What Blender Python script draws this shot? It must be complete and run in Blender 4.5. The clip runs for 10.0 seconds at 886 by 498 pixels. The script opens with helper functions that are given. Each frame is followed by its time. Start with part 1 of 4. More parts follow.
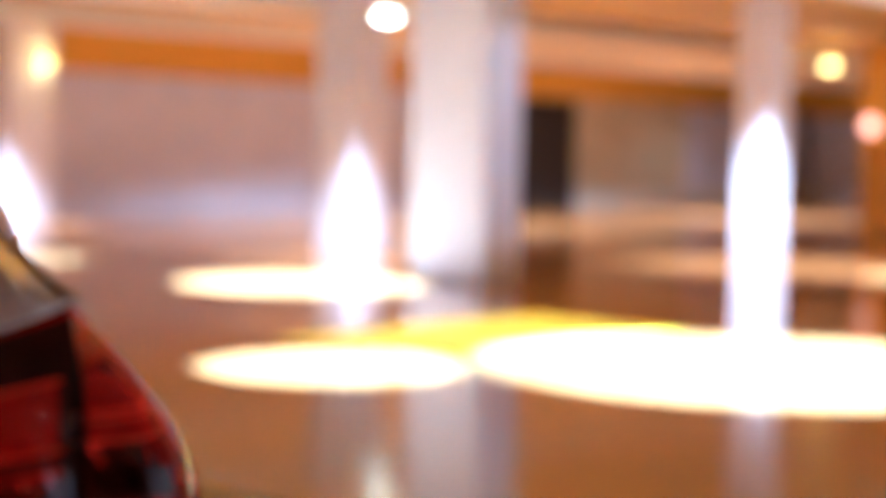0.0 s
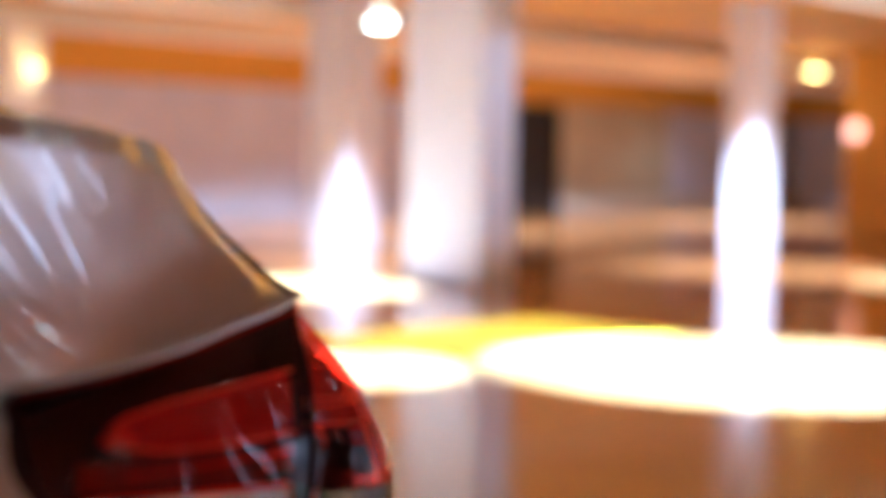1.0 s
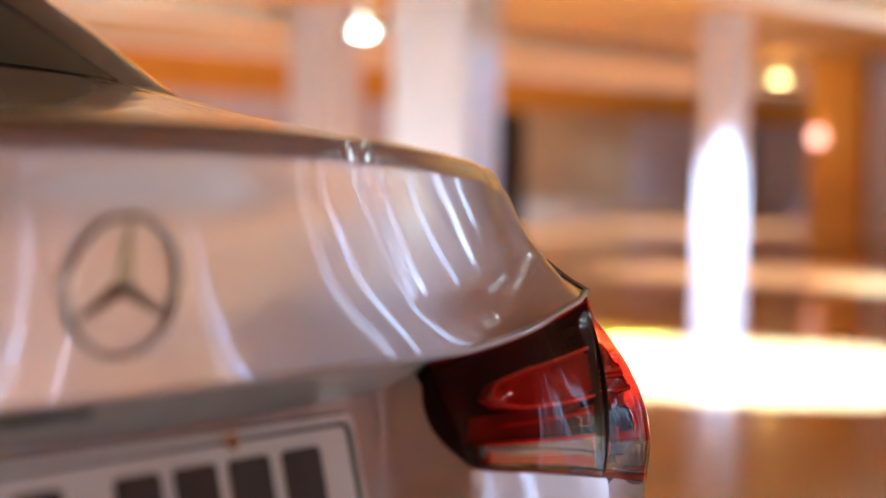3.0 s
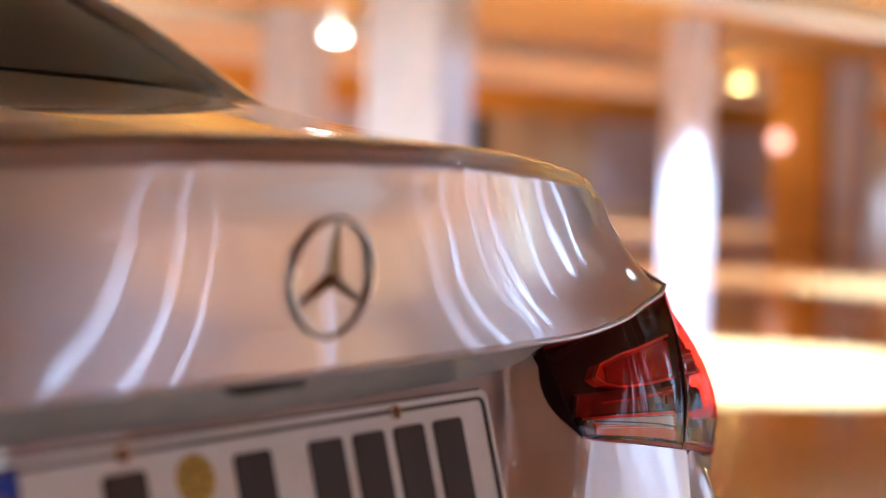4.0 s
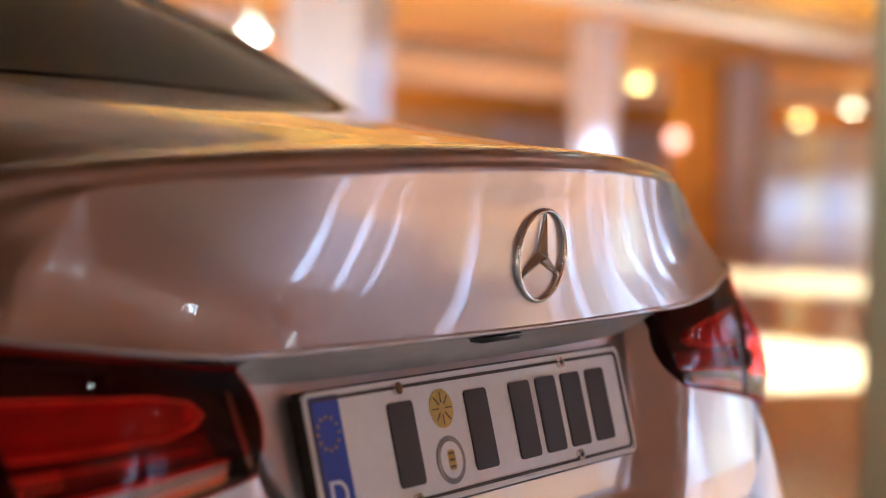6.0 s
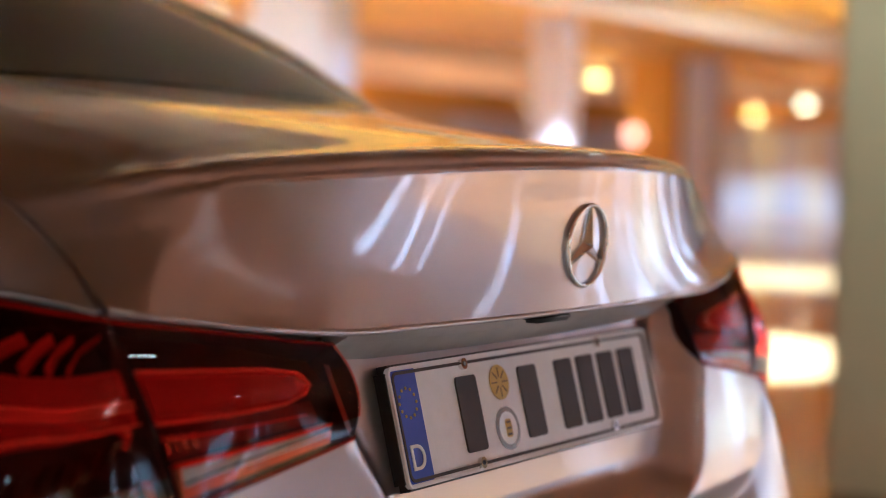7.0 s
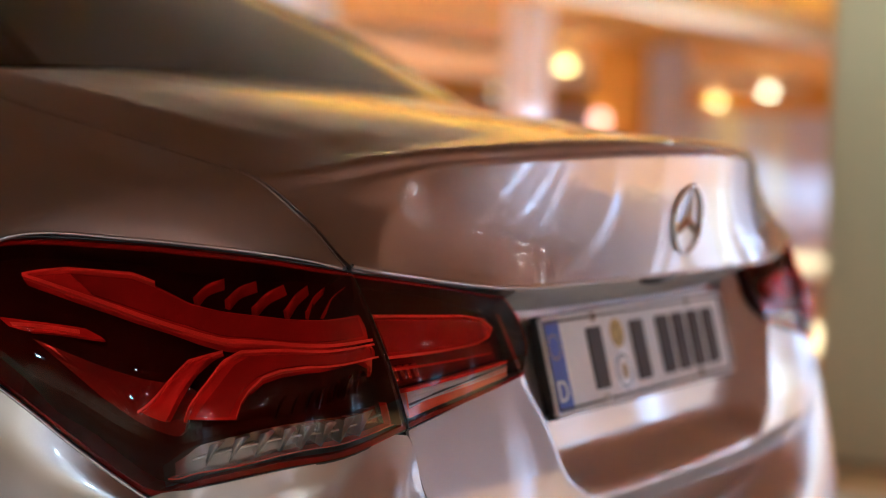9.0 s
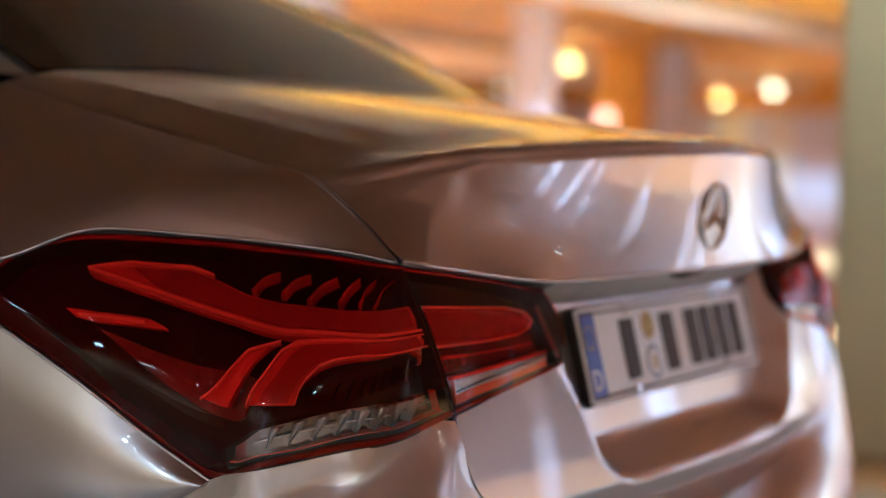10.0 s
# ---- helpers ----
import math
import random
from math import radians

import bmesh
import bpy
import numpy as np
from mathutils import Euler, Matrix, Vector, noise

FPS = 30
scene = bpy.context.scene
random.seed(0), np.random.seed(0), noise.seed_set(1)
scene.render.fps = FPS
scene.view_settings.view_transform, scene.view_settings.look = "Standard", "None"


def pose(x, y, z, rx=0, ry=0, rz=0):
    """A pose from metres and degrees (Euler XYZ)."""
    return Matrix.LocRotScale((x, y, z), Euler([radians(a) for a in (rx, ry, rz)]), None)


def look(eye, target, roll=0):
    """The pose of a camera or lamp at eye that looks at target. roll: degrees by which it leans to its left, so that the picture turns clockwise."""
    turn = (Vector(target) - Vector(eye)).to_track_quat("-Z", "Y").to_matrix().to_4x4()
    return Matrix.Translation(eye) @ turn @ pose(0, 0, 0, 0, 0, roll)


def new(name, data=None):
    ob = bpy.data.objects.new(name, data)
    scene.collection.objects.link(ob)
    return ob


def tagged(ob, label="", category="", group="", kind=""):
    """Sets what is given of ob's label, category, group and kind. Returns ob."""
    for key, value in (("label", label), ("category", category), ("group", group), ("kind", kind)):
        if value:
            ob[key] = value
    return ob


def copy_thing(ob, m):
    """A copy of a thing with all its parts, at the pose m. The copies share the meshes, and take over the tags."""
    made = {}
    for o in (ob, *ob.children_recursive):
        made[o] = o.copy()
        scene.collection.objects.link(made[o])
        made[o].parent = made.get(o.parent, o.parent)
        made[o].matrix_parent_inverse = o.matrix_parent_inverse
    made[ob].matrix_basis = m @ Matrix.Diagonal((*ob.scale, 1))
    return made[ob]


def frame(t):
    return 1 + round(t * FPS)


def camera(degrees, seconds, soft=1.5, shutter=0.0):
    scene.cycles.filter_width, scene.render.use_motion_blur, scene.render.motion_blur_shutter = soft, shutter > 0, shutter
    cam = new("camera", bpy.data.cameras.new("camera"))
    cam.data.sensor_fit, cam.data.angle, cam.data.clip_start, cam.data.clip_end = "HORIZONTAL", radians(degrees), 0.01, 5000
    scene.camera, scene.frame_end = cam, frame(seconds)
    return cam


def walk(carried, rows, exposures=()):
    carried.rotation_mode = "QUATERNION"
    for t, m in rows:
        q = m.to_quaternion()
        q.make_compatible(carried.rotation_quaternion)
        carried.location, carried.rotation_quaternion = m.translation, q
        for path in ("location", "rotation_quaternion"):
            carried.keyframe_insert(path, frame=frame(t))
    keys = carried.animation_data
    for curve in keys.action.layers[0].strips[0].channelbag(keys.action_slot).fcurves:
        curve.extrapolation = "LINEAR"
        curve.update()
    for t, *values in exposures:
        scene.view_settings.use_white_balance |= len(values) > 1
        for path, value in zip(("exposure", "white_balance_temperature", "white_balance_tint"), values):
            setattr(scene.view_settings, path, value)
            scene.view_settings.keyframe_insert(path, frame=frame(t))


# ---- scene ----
cam = camera(29.180, 10.0, soft=1.0)
walk(cam, [
    (0.00, pose(-0.0291, -0.7077, 1.0537, 86.705, -1.135, -48.226)),
    (0.50, pose(-0.1221, -0.7011, 1.0592, 86.745, -1.124, -48.595)),
    (1.00, pose(-0.2214, -0.6915, 1.0584, 86.863, -1.145, -48.952)),
    (1.50, pose(-0.3236, -0.6819, 1.0605, 86.930, -1.139, -49.270)),
    (2.00, pose(-0.4177, -0.6846, 1.0654, 86.944, -1.083, -49.525)),
    (3.50, pose(-0.7494, -0.7038, 1.0713, 87.124, -1.181, -51.203)),
    (4.00, pose(-0.8656, -0.7111, 1.0736, 87.162, -1.278, -51.974)),
    (4.50, pose(-0.9875, -0.7146, 1.0744, 87.195, -1.375, -53.044)),
    (5.00, pose(-1.1045, -0.7179, 1.0744, 87.170, -1.405, -54.009)),
    (5.50, pose(-1.2136, -0.7201, 1.0744, 87.173, -1.438, -54.932)),
    (7.00, pose(-1.5133, -0.7382, 1.0767, 87.004, -1.504, -57.333)),
    (7.50, pose(-1.6309, -0.7395, 1.0762, 86.942, -1.583, -58.137)),
    (8.00, pose(-1.7368, -0.7445, 1.0760, 86.820, -1.698, -58.486)),
    (8.50, pose(-1.8333, -0.7477, 1.0757, 86.657, -1.726, -58.727)),
    (9.00, pose(-1.9096, -0.7504, 1.0755, 86.520, -1.706, -58.784)),
    (9.50, pose(-1.9658, -0.7514, 1.0747, 86.465, -1.720, -58.751)),
    (10.00, pose(-2.0010, -0.7563, 1.0758, 86.449, -1.706, -58.679)),
], exposures=[(0, 0.45, 4820, -6), (3.5, 0.54, 4780, -9), (5.5, 0.68, 4680, -10), (7.5, 0.76, 4580, -14), (10, 0.82, 4580, -14)])
cam.data.dof.use_dof = True
cam.data.dof.focus_distance = 1.57
cam.data.dof.aperture_fstop = 2.45

# ---- world and lamps ----
world = bpy.data.worlds.new("World")
scene.world = world
world.use_nodes = True
world.node_tree.nodes["Background"].inputs[0].default_value = (0.9, 0.75, 0.6, 1)
world.node_tree.nodes["Background"].inputs[1].default_value = 0.02


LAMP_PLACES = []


# no fixture of these lamps is in view; many are added to brighten
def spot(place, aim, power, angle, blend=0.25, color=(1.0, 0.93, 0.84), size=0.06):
    data = bpy.data.lights.new("unseen_lamp", "SPOT")
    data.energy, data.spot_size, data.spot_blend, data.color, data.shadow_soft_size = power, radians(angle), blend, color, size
    ob = new("unseen_lamp", data)
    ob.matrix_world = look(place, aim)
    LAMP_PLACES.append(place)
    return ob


WHITE = (0.95, 0.95, 1.0)
POOL = (0.46, 0.71, 1.0)
SOFT = (1.0, 0.95, 0.92)
# pools of light on the floor, from unseen lamps; the last is added
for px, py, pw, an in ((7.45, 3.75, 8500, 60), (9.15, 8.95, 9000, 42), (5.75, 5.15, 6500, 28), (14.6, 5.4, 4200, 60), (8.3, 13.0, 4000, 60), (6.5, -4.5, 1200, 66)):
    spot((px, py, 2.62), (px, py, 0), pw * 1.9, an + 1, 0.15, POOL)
# added mostly out of view: floor pools that brighten reflections in the paint
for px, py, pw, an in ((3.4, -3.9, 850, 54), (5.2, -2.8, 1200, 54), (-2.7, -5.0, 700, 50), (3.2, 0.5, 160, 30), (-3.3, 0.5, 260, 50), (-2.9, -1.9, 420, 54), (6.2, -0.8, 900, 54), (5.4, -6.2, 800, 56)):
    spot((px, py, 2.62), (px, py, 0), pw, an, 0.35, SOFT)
# washes down the lit wall, then added lamps on unseen columns and walls
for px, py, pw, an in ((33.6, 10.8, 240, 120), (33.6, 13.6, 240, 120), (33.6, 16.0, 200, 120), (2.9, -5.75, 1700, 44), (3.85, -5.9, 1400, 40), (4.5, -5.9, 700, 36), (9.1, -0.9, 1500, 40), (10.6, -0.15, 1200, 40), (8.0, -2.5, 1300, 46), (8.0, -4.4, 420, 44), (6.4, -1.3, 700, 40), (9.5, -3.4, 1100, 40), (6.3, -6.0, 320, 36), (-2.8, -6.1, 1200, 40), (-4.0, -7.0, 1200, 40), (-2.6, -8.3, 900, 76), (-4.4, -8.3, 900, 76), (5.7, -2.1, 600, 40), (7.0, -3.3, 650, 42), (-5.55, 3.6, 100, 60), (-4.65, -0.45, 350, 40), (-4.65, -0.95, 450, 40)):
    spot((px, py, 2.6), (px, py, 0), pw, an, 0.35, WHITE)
# washes down the columns in view
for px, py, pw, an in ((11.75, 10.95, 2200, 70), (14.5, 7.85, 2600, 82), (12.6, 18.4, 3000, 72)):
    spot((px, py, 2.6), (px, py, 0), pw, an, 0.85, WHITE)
# broad lamps over the aisles, added and unseen, to brighten car and hall
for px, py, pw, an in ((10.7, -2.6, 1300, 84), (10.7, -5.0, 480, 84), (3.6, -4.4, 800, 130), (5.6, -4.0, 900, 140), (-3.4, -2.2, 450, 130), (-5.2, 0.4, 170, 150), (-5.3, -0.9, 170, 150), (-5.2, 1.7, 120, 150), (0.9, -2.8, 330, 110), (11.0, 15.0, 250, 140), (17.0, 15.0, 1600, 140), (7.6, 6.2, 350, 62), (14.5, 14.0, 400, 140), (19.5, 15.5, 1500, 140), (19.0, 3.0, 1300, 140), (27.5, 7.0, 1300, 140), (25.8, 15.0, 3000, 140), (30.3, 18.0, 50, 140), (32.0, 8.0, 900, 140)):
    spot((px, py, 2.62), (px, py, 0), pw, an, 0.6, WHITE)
# unseen lamps added to brighten the pale column and the wall pier
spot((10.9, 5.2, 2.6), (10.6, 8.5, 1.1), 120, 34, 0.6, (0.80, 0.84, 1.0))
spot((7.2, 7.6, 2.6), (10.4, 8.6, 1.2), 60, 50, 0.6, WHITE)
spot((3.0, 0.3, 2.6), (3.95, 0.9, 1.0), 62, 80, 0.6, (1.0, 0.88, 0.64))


# ---- materials ----
def material(name, color, rough=0.5, metal=0.0, coat=0.0, coat_rough=0.03, var=0.12, scale=4.0, bump=0.0, bump_scale=60.0, emit=None, power=0.0, rough_var=0.0):
    m = bpy.data.materials.new(name)
    m.use_nodes = True
    nt = m.node_tree
    b = nt.nodes["Principled BSDF"]
    b.inputs["Base Color"].default_value = (*color, 1)
    b.inputs["Roughness"].default_value = rough
    b.inputs["Metallic"].default_value = metal
    b.inputs["Coat Weight"].default_value = coat
    b.inputs["Coat Roughness"].default_value = coat_rough
    tc = nt.nodes.new("ShaderNodeTexCoord")
    if var > 0:
        n1 = nt.nodes.new("ShaderNodeTexNoise")
        n1.inputs["Scale"].default_value = scale
        n1.inputs["Detail"].default_value = 6
        n1.inputs["Roughness"].default_value = 0.65
        nt.links.new(tc.outputs["Object"], n1.inputs["Vector"])
        r = nt.nodes.new("ShaderNodeMapRange")
        r.inputs["From Min"].default_value, r.inputs["From Max"].default_value = 0.3, 0.7
        r.inputs["To Min"].default_value, r.inputs["To Max"].default_value = 1 - var, 1 + var
        nt.links.new(n1.outputs["Fac"], r.inputs["Value"])
        mul = nt.nodes.new("ShaderNodeVectorMath")
        mul.operation = "SCALE"
        mul.inputs[0].default_value = color
        nt.links.new(r.outputs["Result"], mul.inputs["Scale"])
        nt.links.new(mul.outputs["Vector"], b.inputs["Base Color"])
        if rough_var > 0:
            r2 = nt.nodes.new("ShaderNodeMapRange")
            r2.inputs["From Min"].default_value, r2.inputs["From Max"].default_value = 0.3, 0.7
            r2.inputs["To Min"].default_value, r2.inputs["To Max"].default_value = max(0.02, rough - rough_var), rough + rough_var
            nt.links.new(n1.outputs["Fac"], r2.inputs["Value"])
            nt.links.new(r2.outputs["Result"], b.inputs["Roughness"])
    if bump > 0:
        n2 = nt.nodes.new("ShaderNodeTexNoise")
        n2.inputs["Scale"].default_value = bump_scale
        n2.inputs["Detail"].default_value = 4
        nt.links.new(tc.outputs["Object"], n2.inputs["Vector"])
        bp = nt.nodes.new("ShaderNodeBump")
        bp.inputs["Strength"].default_value = bump
        bp.inputs["Distance"].default_value = 0.01
        nt.links.new(n2.outputs["Fac"], bp.inputs["Height"])
        nt.links.new(bp.outputs["Normal"], b.inputs["Normal"])
    if emit:
        b.inputs["Emission Color"].default_value = (*emit, 1)
        b.inputs["Emission Strength"].default_value = power
        m.cycles.emission_sampling = "NONE"
    return m


FLOOR_SHEET = material("brown_floor_sheet", (0.17, 0.105, 0.066), 0.45, 0, 0, 0.03, 0.12, 1.2, 0.1, 30)
SILVER = material("silver_paint", (0.49, 0.435, 0.425), 0.30, 0.92, 1.0, 0.006, 0.03, 900)
SILVER.node_tree.nodes["Principled BSDF"].inputs["Coat IOR"].default_value = 1.8
GLASS_DARK = material("tinted_glass", (0.006, 0.006, 0.005), 0.03, 0, 0.0, 0.02, 0.0)
BLACK = material("black_trim", (0.012, 0.011, 0.011), 0.35, 0, 0, 0.03, 0.1, 40)
RUBBER = material("rubber", (0.02, 0.02, 0.02), 0.75, 0, 0, 0.03, 0.15, 30, 0.2, 80)
CHROME = material("chrome", (0.74, 0.70, 0.66), 0.07, 1.0, 0, 0.03, 0.0)
LAMP_RED = material("red_plastic", (0.62, 0.060, 0.033), 0.20, 0, 0.6, 0.03, 0.1, 30)
LAMP_BRIGHT = material("bright_red_plastic", (1.0, 0.50, 0.36), 0.15, 0, 1.0, 0.03, 0.0)
LAMP_DARK = material("dark_red_housing", (0.016, 0.0009, 0.0007), 0.5, 0, 0.0, 0.03, 0.15, 30)
LAMP_DEEP = material("deep_red_plastic", (0.34, 0.022, 0.013), 0.25, 0, 0.2, 0.03, 0.1, 30)
LAMP_DARK.node_tree.nodes["Principled BSDF"].inputs["Specular IOR Level"].default_value = 0.15
LAMP_ORANGE = material("orange_plastic", (0.95, 0.13, 0.03), 0.3, 0, 0.5, 0.03, 0.1, 60)
LAMP_SMOKE = material("smoked_reflector", (0.22, 0.20, 0.20), 0.14, 0.85, 0, 0.03, 0.1, 60)
LAMP_SHADE = material("maroon_plastic", (0.10, 0.006, 0.004), 0.35, 0, 0.1, 0.03, 0.1, 30)
LAMP_GREY = material("grey_reflector", (0.42, 0.40, 0.39), 0.22, 0.6, 0, 0.03, 0.06, 60)
LAMP_WHITE = material("white_diffuser", (0.88, 0.84, 0.80), 0.3, 0, 0, 0.03, 0.04, 60)
BLUE = material("plate_blue", (0.03, 0.06, 0.42), 0.3, 0, 0, 0.03, 0.05, 60)
GOLD = material("gold_sticker", (0.55, 0.36, 0.05), 0.35, 0.2, 0, 0.03, 0.15, 150)
INK = material("plate_ink", (0.045, 0.026, 0.020), 0.6, 0, 0, 0.03, 0.08, 80)
STRIP_GREY = material("grey_trim", (0.46, 0.43, 0.41), 0.3, 0, 0.3, 0.05, 0.1, 30)


def lens_material(name, tint, gloss_share):
    m = bpy.data.materials.new(name)
    m.use_nodes = True
    nt = m.node_tree
    nt.nodes.clear()
    out = nt.nodes.new("ShaderNodeOutputMaterial")
    mixer = nt.nodes.new("ShaderNodeMixShader")
    clear = nt.nodes.new("ShaderNodeBsdfTransparent")
    clear.inputs[0].default_value = (*tint, 1)
    gloss = nt.nodes.new("ShaderNodeBsdfGlossy")
    gloss.inputs["Roughness"].default_value = 0.015
    fres = nt.nodes.new("ShaderNodeFresnel")
    fres.inputs[0].default_value = 1.5
    weak = nt.nodes.new("ShaderNodeMath")
    weak.operation = "MULTIPLY"
    weak.inputs[1].default_value = gloss_share
    nt.links.new(fres.outputs[0], weak.inputs[0])
    nt.links.new(weak.outputs[0], mixer.inputs[0])
    nt.links.new(clear.outputs[0], mixer.inputs[1])
    nt.links.new(gloss.outputs[0], mixer.inputs[2])
    nt.links.new(mixer.outputs[0], out.inputs[0])
    return m


LENS_RED = lens_material("red_lens", (0.95, 0.16, 0.11), 0.45)
LENS_CLEAR = lens_material("clear_lens", (0.95, 0.93, 0.92), 0.9)
PLATE_WHITE = material("plate_white", (0.86, 0.83, 0.82), 0.35, 0, 0, 0.03, 0.04, 60)
FLOOR = material("polished_floor", (0.26, 0.105, 0.033), 0.13, 0, 0, 0.03, 0.18, 0.6, 0.015, 3.0, rough_var=0.03)
FLOOR.node_tree.nodes['Principled BSDF'].inputs['IOR'].default_value = 1.7
WALL = material("pale_plaster", (0.70, 0.69, 0.84), 0.7, 0, 0, 0.03, 0.08, 1.2, 0.1, 40)
WARM_WALL = material("beige_plaster", (0.62, 0.52, 0.35), 0.6, 0, 0, 0.03, 0.06, 0.8, 0.1, 40)
CEIL = material("ochre_ceiling", (0.72, 0.358, 0.028), 0.6, 0, 0, 0.03, 0.1, 0.5)
BROWN_WALL = material("brown_plaster", (0.38, 0.24, 0.12), 0.6, 0, 0, 0.03, 0.1, 0.8, 0.1, 40)
BROWN_SLAB = material("brown_slab_paint", (0.185, 0.072, 0.018), 0.7, 0, 0, 0.03, 0.15, 1.0, 0.1, 30)
PANEL = material("beige_panel", (0.275, 0.130, 0.055), 0.6, 0, 0, 0.03, 0.08, 0.8)
TAN = material("tan_panel", (0.44, 0.24, 0.15), 0.6, 0, 0, 0.03, 0.08, 0.8)
BEAM = material("cream_beam", (0.82, 0.77, 0.68), 0.6, 0, 0, 0.03, 0.06, 0.6)
DARK = material("dark_door", (0.02, 0.015, 0.012), 0.5, 0, 0, 0.03, 0.1, 2)
YELLOW = material("yellow_marking", (0.88, 0.60, 0.02), 0.6, 0, 0, 0.03, 0.1, 2)
# glow of discs added out of view, for white specks in the paint
SPECK_GLOW = material("speck_glow", (0.9, 0.9, 0.9), 0.4, 0, 0, 0.03, 0.0, emit=(1.0, 0.94, 0.85), power=40)
LAMP_YELLOW = material("yellow_glow", (0.9, 0.8, 0.6), 0.4, 0, 0, 0.03, 0.0, emit=(1.0, 0.62, 0.18), power=22)
LAMP_WHITE_GLOW = material("white_glow", (0.9, 0.9, 0.9), 0.4, 0, 0, 0.03, 0.0, emit=(1.0, 0.90, 0.70), power=30)
LAMP_PALE = material("pale_glow", (0.9, 0.8, 0.6), 0.4, 0, 0, 0.03, 0.0, emit=(1.0, 0.70, 0.38), power=20)
LAMP_FAINT = material("faint_glow", (0.9, 0.8, 0.6), 0.4, 0, 0, 0.03, 0.0, emit=(1.0, 0.70, 0.42), power=4)
LAMP_PINK = material("pink_glow", (0.9, 0.6, 0.6), 0.4, 0, 0, 0.03, 0.0, emit=(1.0, 0.42, 0.28), power=3)


# ---- mesh helpers ----
def link_mesh(name, verts, faces, mat, parent=None, label="", smooth=True):
    me = bpy.data.meshes.new(name)
    me.from_pydata([tuple(map(float, q)) for q in verts], [], faces)
    me.update()
    if smooth:
        me.polygons.foreach_set("use_smooth", [True] * len(me.polygons))
    me.materials.append(mat)
    ob = new(name, me)
    if parent is not None:
        ob.parent = parent
    if label:
        ob["label"] = label
    return ob


def part(name, bm, mat, parent, label="", smooth=True):
    me = bpy.data.meshes.new(name)
    bm.to_mesh(me)
    bm.free()
    if smooth:
        me.polygons.foreach_set("use_smooth", [True] * len(me.polygons))
    me.materials.append(mat)
    ob = new(name, me)
    ob.parent = parent
    if label:
        ob["label"] = label
    return ob


def spline(points, n):
    """Catmull-Rom curve through points, n steps to each span; works on arrays of any trailing shape."""
    q = np.asarray(points, float)
    e = np.concatenate([[2 * q[0] - q[1]], q, [2 * q[-1] - q[-2]]])
    out = []
    for i in range(len(q) - 1):
        a, b, c, d = e[i:i + 4]
        for k in range(n):
            t = k / n
            out.append(0.5 * (2 * b + (c - a) * t + (2 * a - 5 * b + 4 * c - d) * t * t + (3 * b - a - 3 * c + d) * t ** 3))
    out.append(q[-1])
    return np.array(out)


def surface(ctrl, nu, nv):
    g = spline(np.asarray(ctrl, float), nu)
    return spline(g.transpose(1, 0, 2), nv).transpose(1, 0, 2)


def mirrored(ctrl):
    """Half a control net, its first column on the middle plane, made whole."""
    c = np.asarray(ctrl, float)
    return np.concatenate([(c * [-1, 1, 1])[:, :0:-1], c], axis=1)


def grid_mesh(name, g, mat, parent, label="", flip=False, thick=0.0, side=1):
    g = np.array(g)
    if side < 0:
        g = g * [-1, 1, 1]
        flip = not flip
    h, w = g.shape[:2]
    faces = []
    for i in range(h - 1):
        for j in range(w - 1):
            f = (i * w + j, i * w + j + 1, (i + 1) * w + j + 1, (i + 1) * w + j)
            faces.append(f[::-1] if flip else f)
    ob = link_mesh(name, g.reshape(-1, 3), faces, mat, parent, label)
    if thick:
        for e in ob.data.edges:
            (i, j), (k, m) = (divmod(v, w) for v in e.vertices)
            if i == k and i in (0, h - 1) or j == m and j in (0, w - 1):
                e.use_edge_sharp = True
        s = ob.modifiers.new("thickness", "SOLIDIFY")
        s.thickness, s.offset = thick, -1
    return ob


def box(bm, lo, hi):
    m = bmesh.ops.create_cube(bm, size=1)["verts"]
    lo, hi = Vector(lo), Vector(hi)
    for v in m:
        v.co = Vector(((v.co[k] + 0.5) * (hi[k] - lo[k]) + lo[k] for k in range(3)))
    return m


def slab(name, lo, hi, mat, label, category, bevel=0.0, kind="structure"):
    bm = bmesh.new()
    box(bm, lo, hi)
    if bevel:
        bmesh.ops.bevel(bm, geom=bm.edges[:], offset=bevel, segments=2, affect="EDGES")
    me = bpy.data.meshes.new(name)
    bm.to_mesh(me)
    bm.free()
    me.materials.append(mat)
    return tagged(new(name, me), label, category, "", kind)


# ---- the hall ----
slab("floor", (-9, -9, -0.3), (46, 30, 0), FLOOR, "polished orange-brown garage floor with pools of lamp light", "floor")
slab("ceiling", (-9, -9, 2.75), (46, 30, 3.0), CEIL, "ochre garage ceiling between cream beams", "ceiling")
slab("wall_north", (-9.3, 20, 0), (46, 20.3, 2.75), WALL, "pale lilac plaster back wall", "wall")
# floor sheet added out of view, toned for reflections in paint and lenses
slab("reflected_floor", (-6, -2.4, 0.0), (3.4, 8.0, 0.004), FLOOR_SHEET, "unseen brown floor sheet under the car, mirrored in its paint", "floor")
# south and west walls are unseen, their tones set by the car's reflections
slab("wall_south", (-9.3, -9.3, 0), (46, -9, 2.75), WARM_WALL, "unseen beige closing wall, toned for reflections in the lid", "wall")
slab("wall_west", (-6.3, -9, 0), (-6, 20, 2.75), BROWN_WALL, "unseen brown closing wall, toned for reflections in the lamps", "wall")
slab("wall_east", (46, -9, 0), (46.3, 20.3, 2.75), WALL, "pale plaster far end wall", "wall")
slab("wall_pier", (3.95, 0.72, 0), (4.5, 1.21, 2.75), WARM_WALL, "beige plaster wall pier beside the aisle", "wall", 0.01)
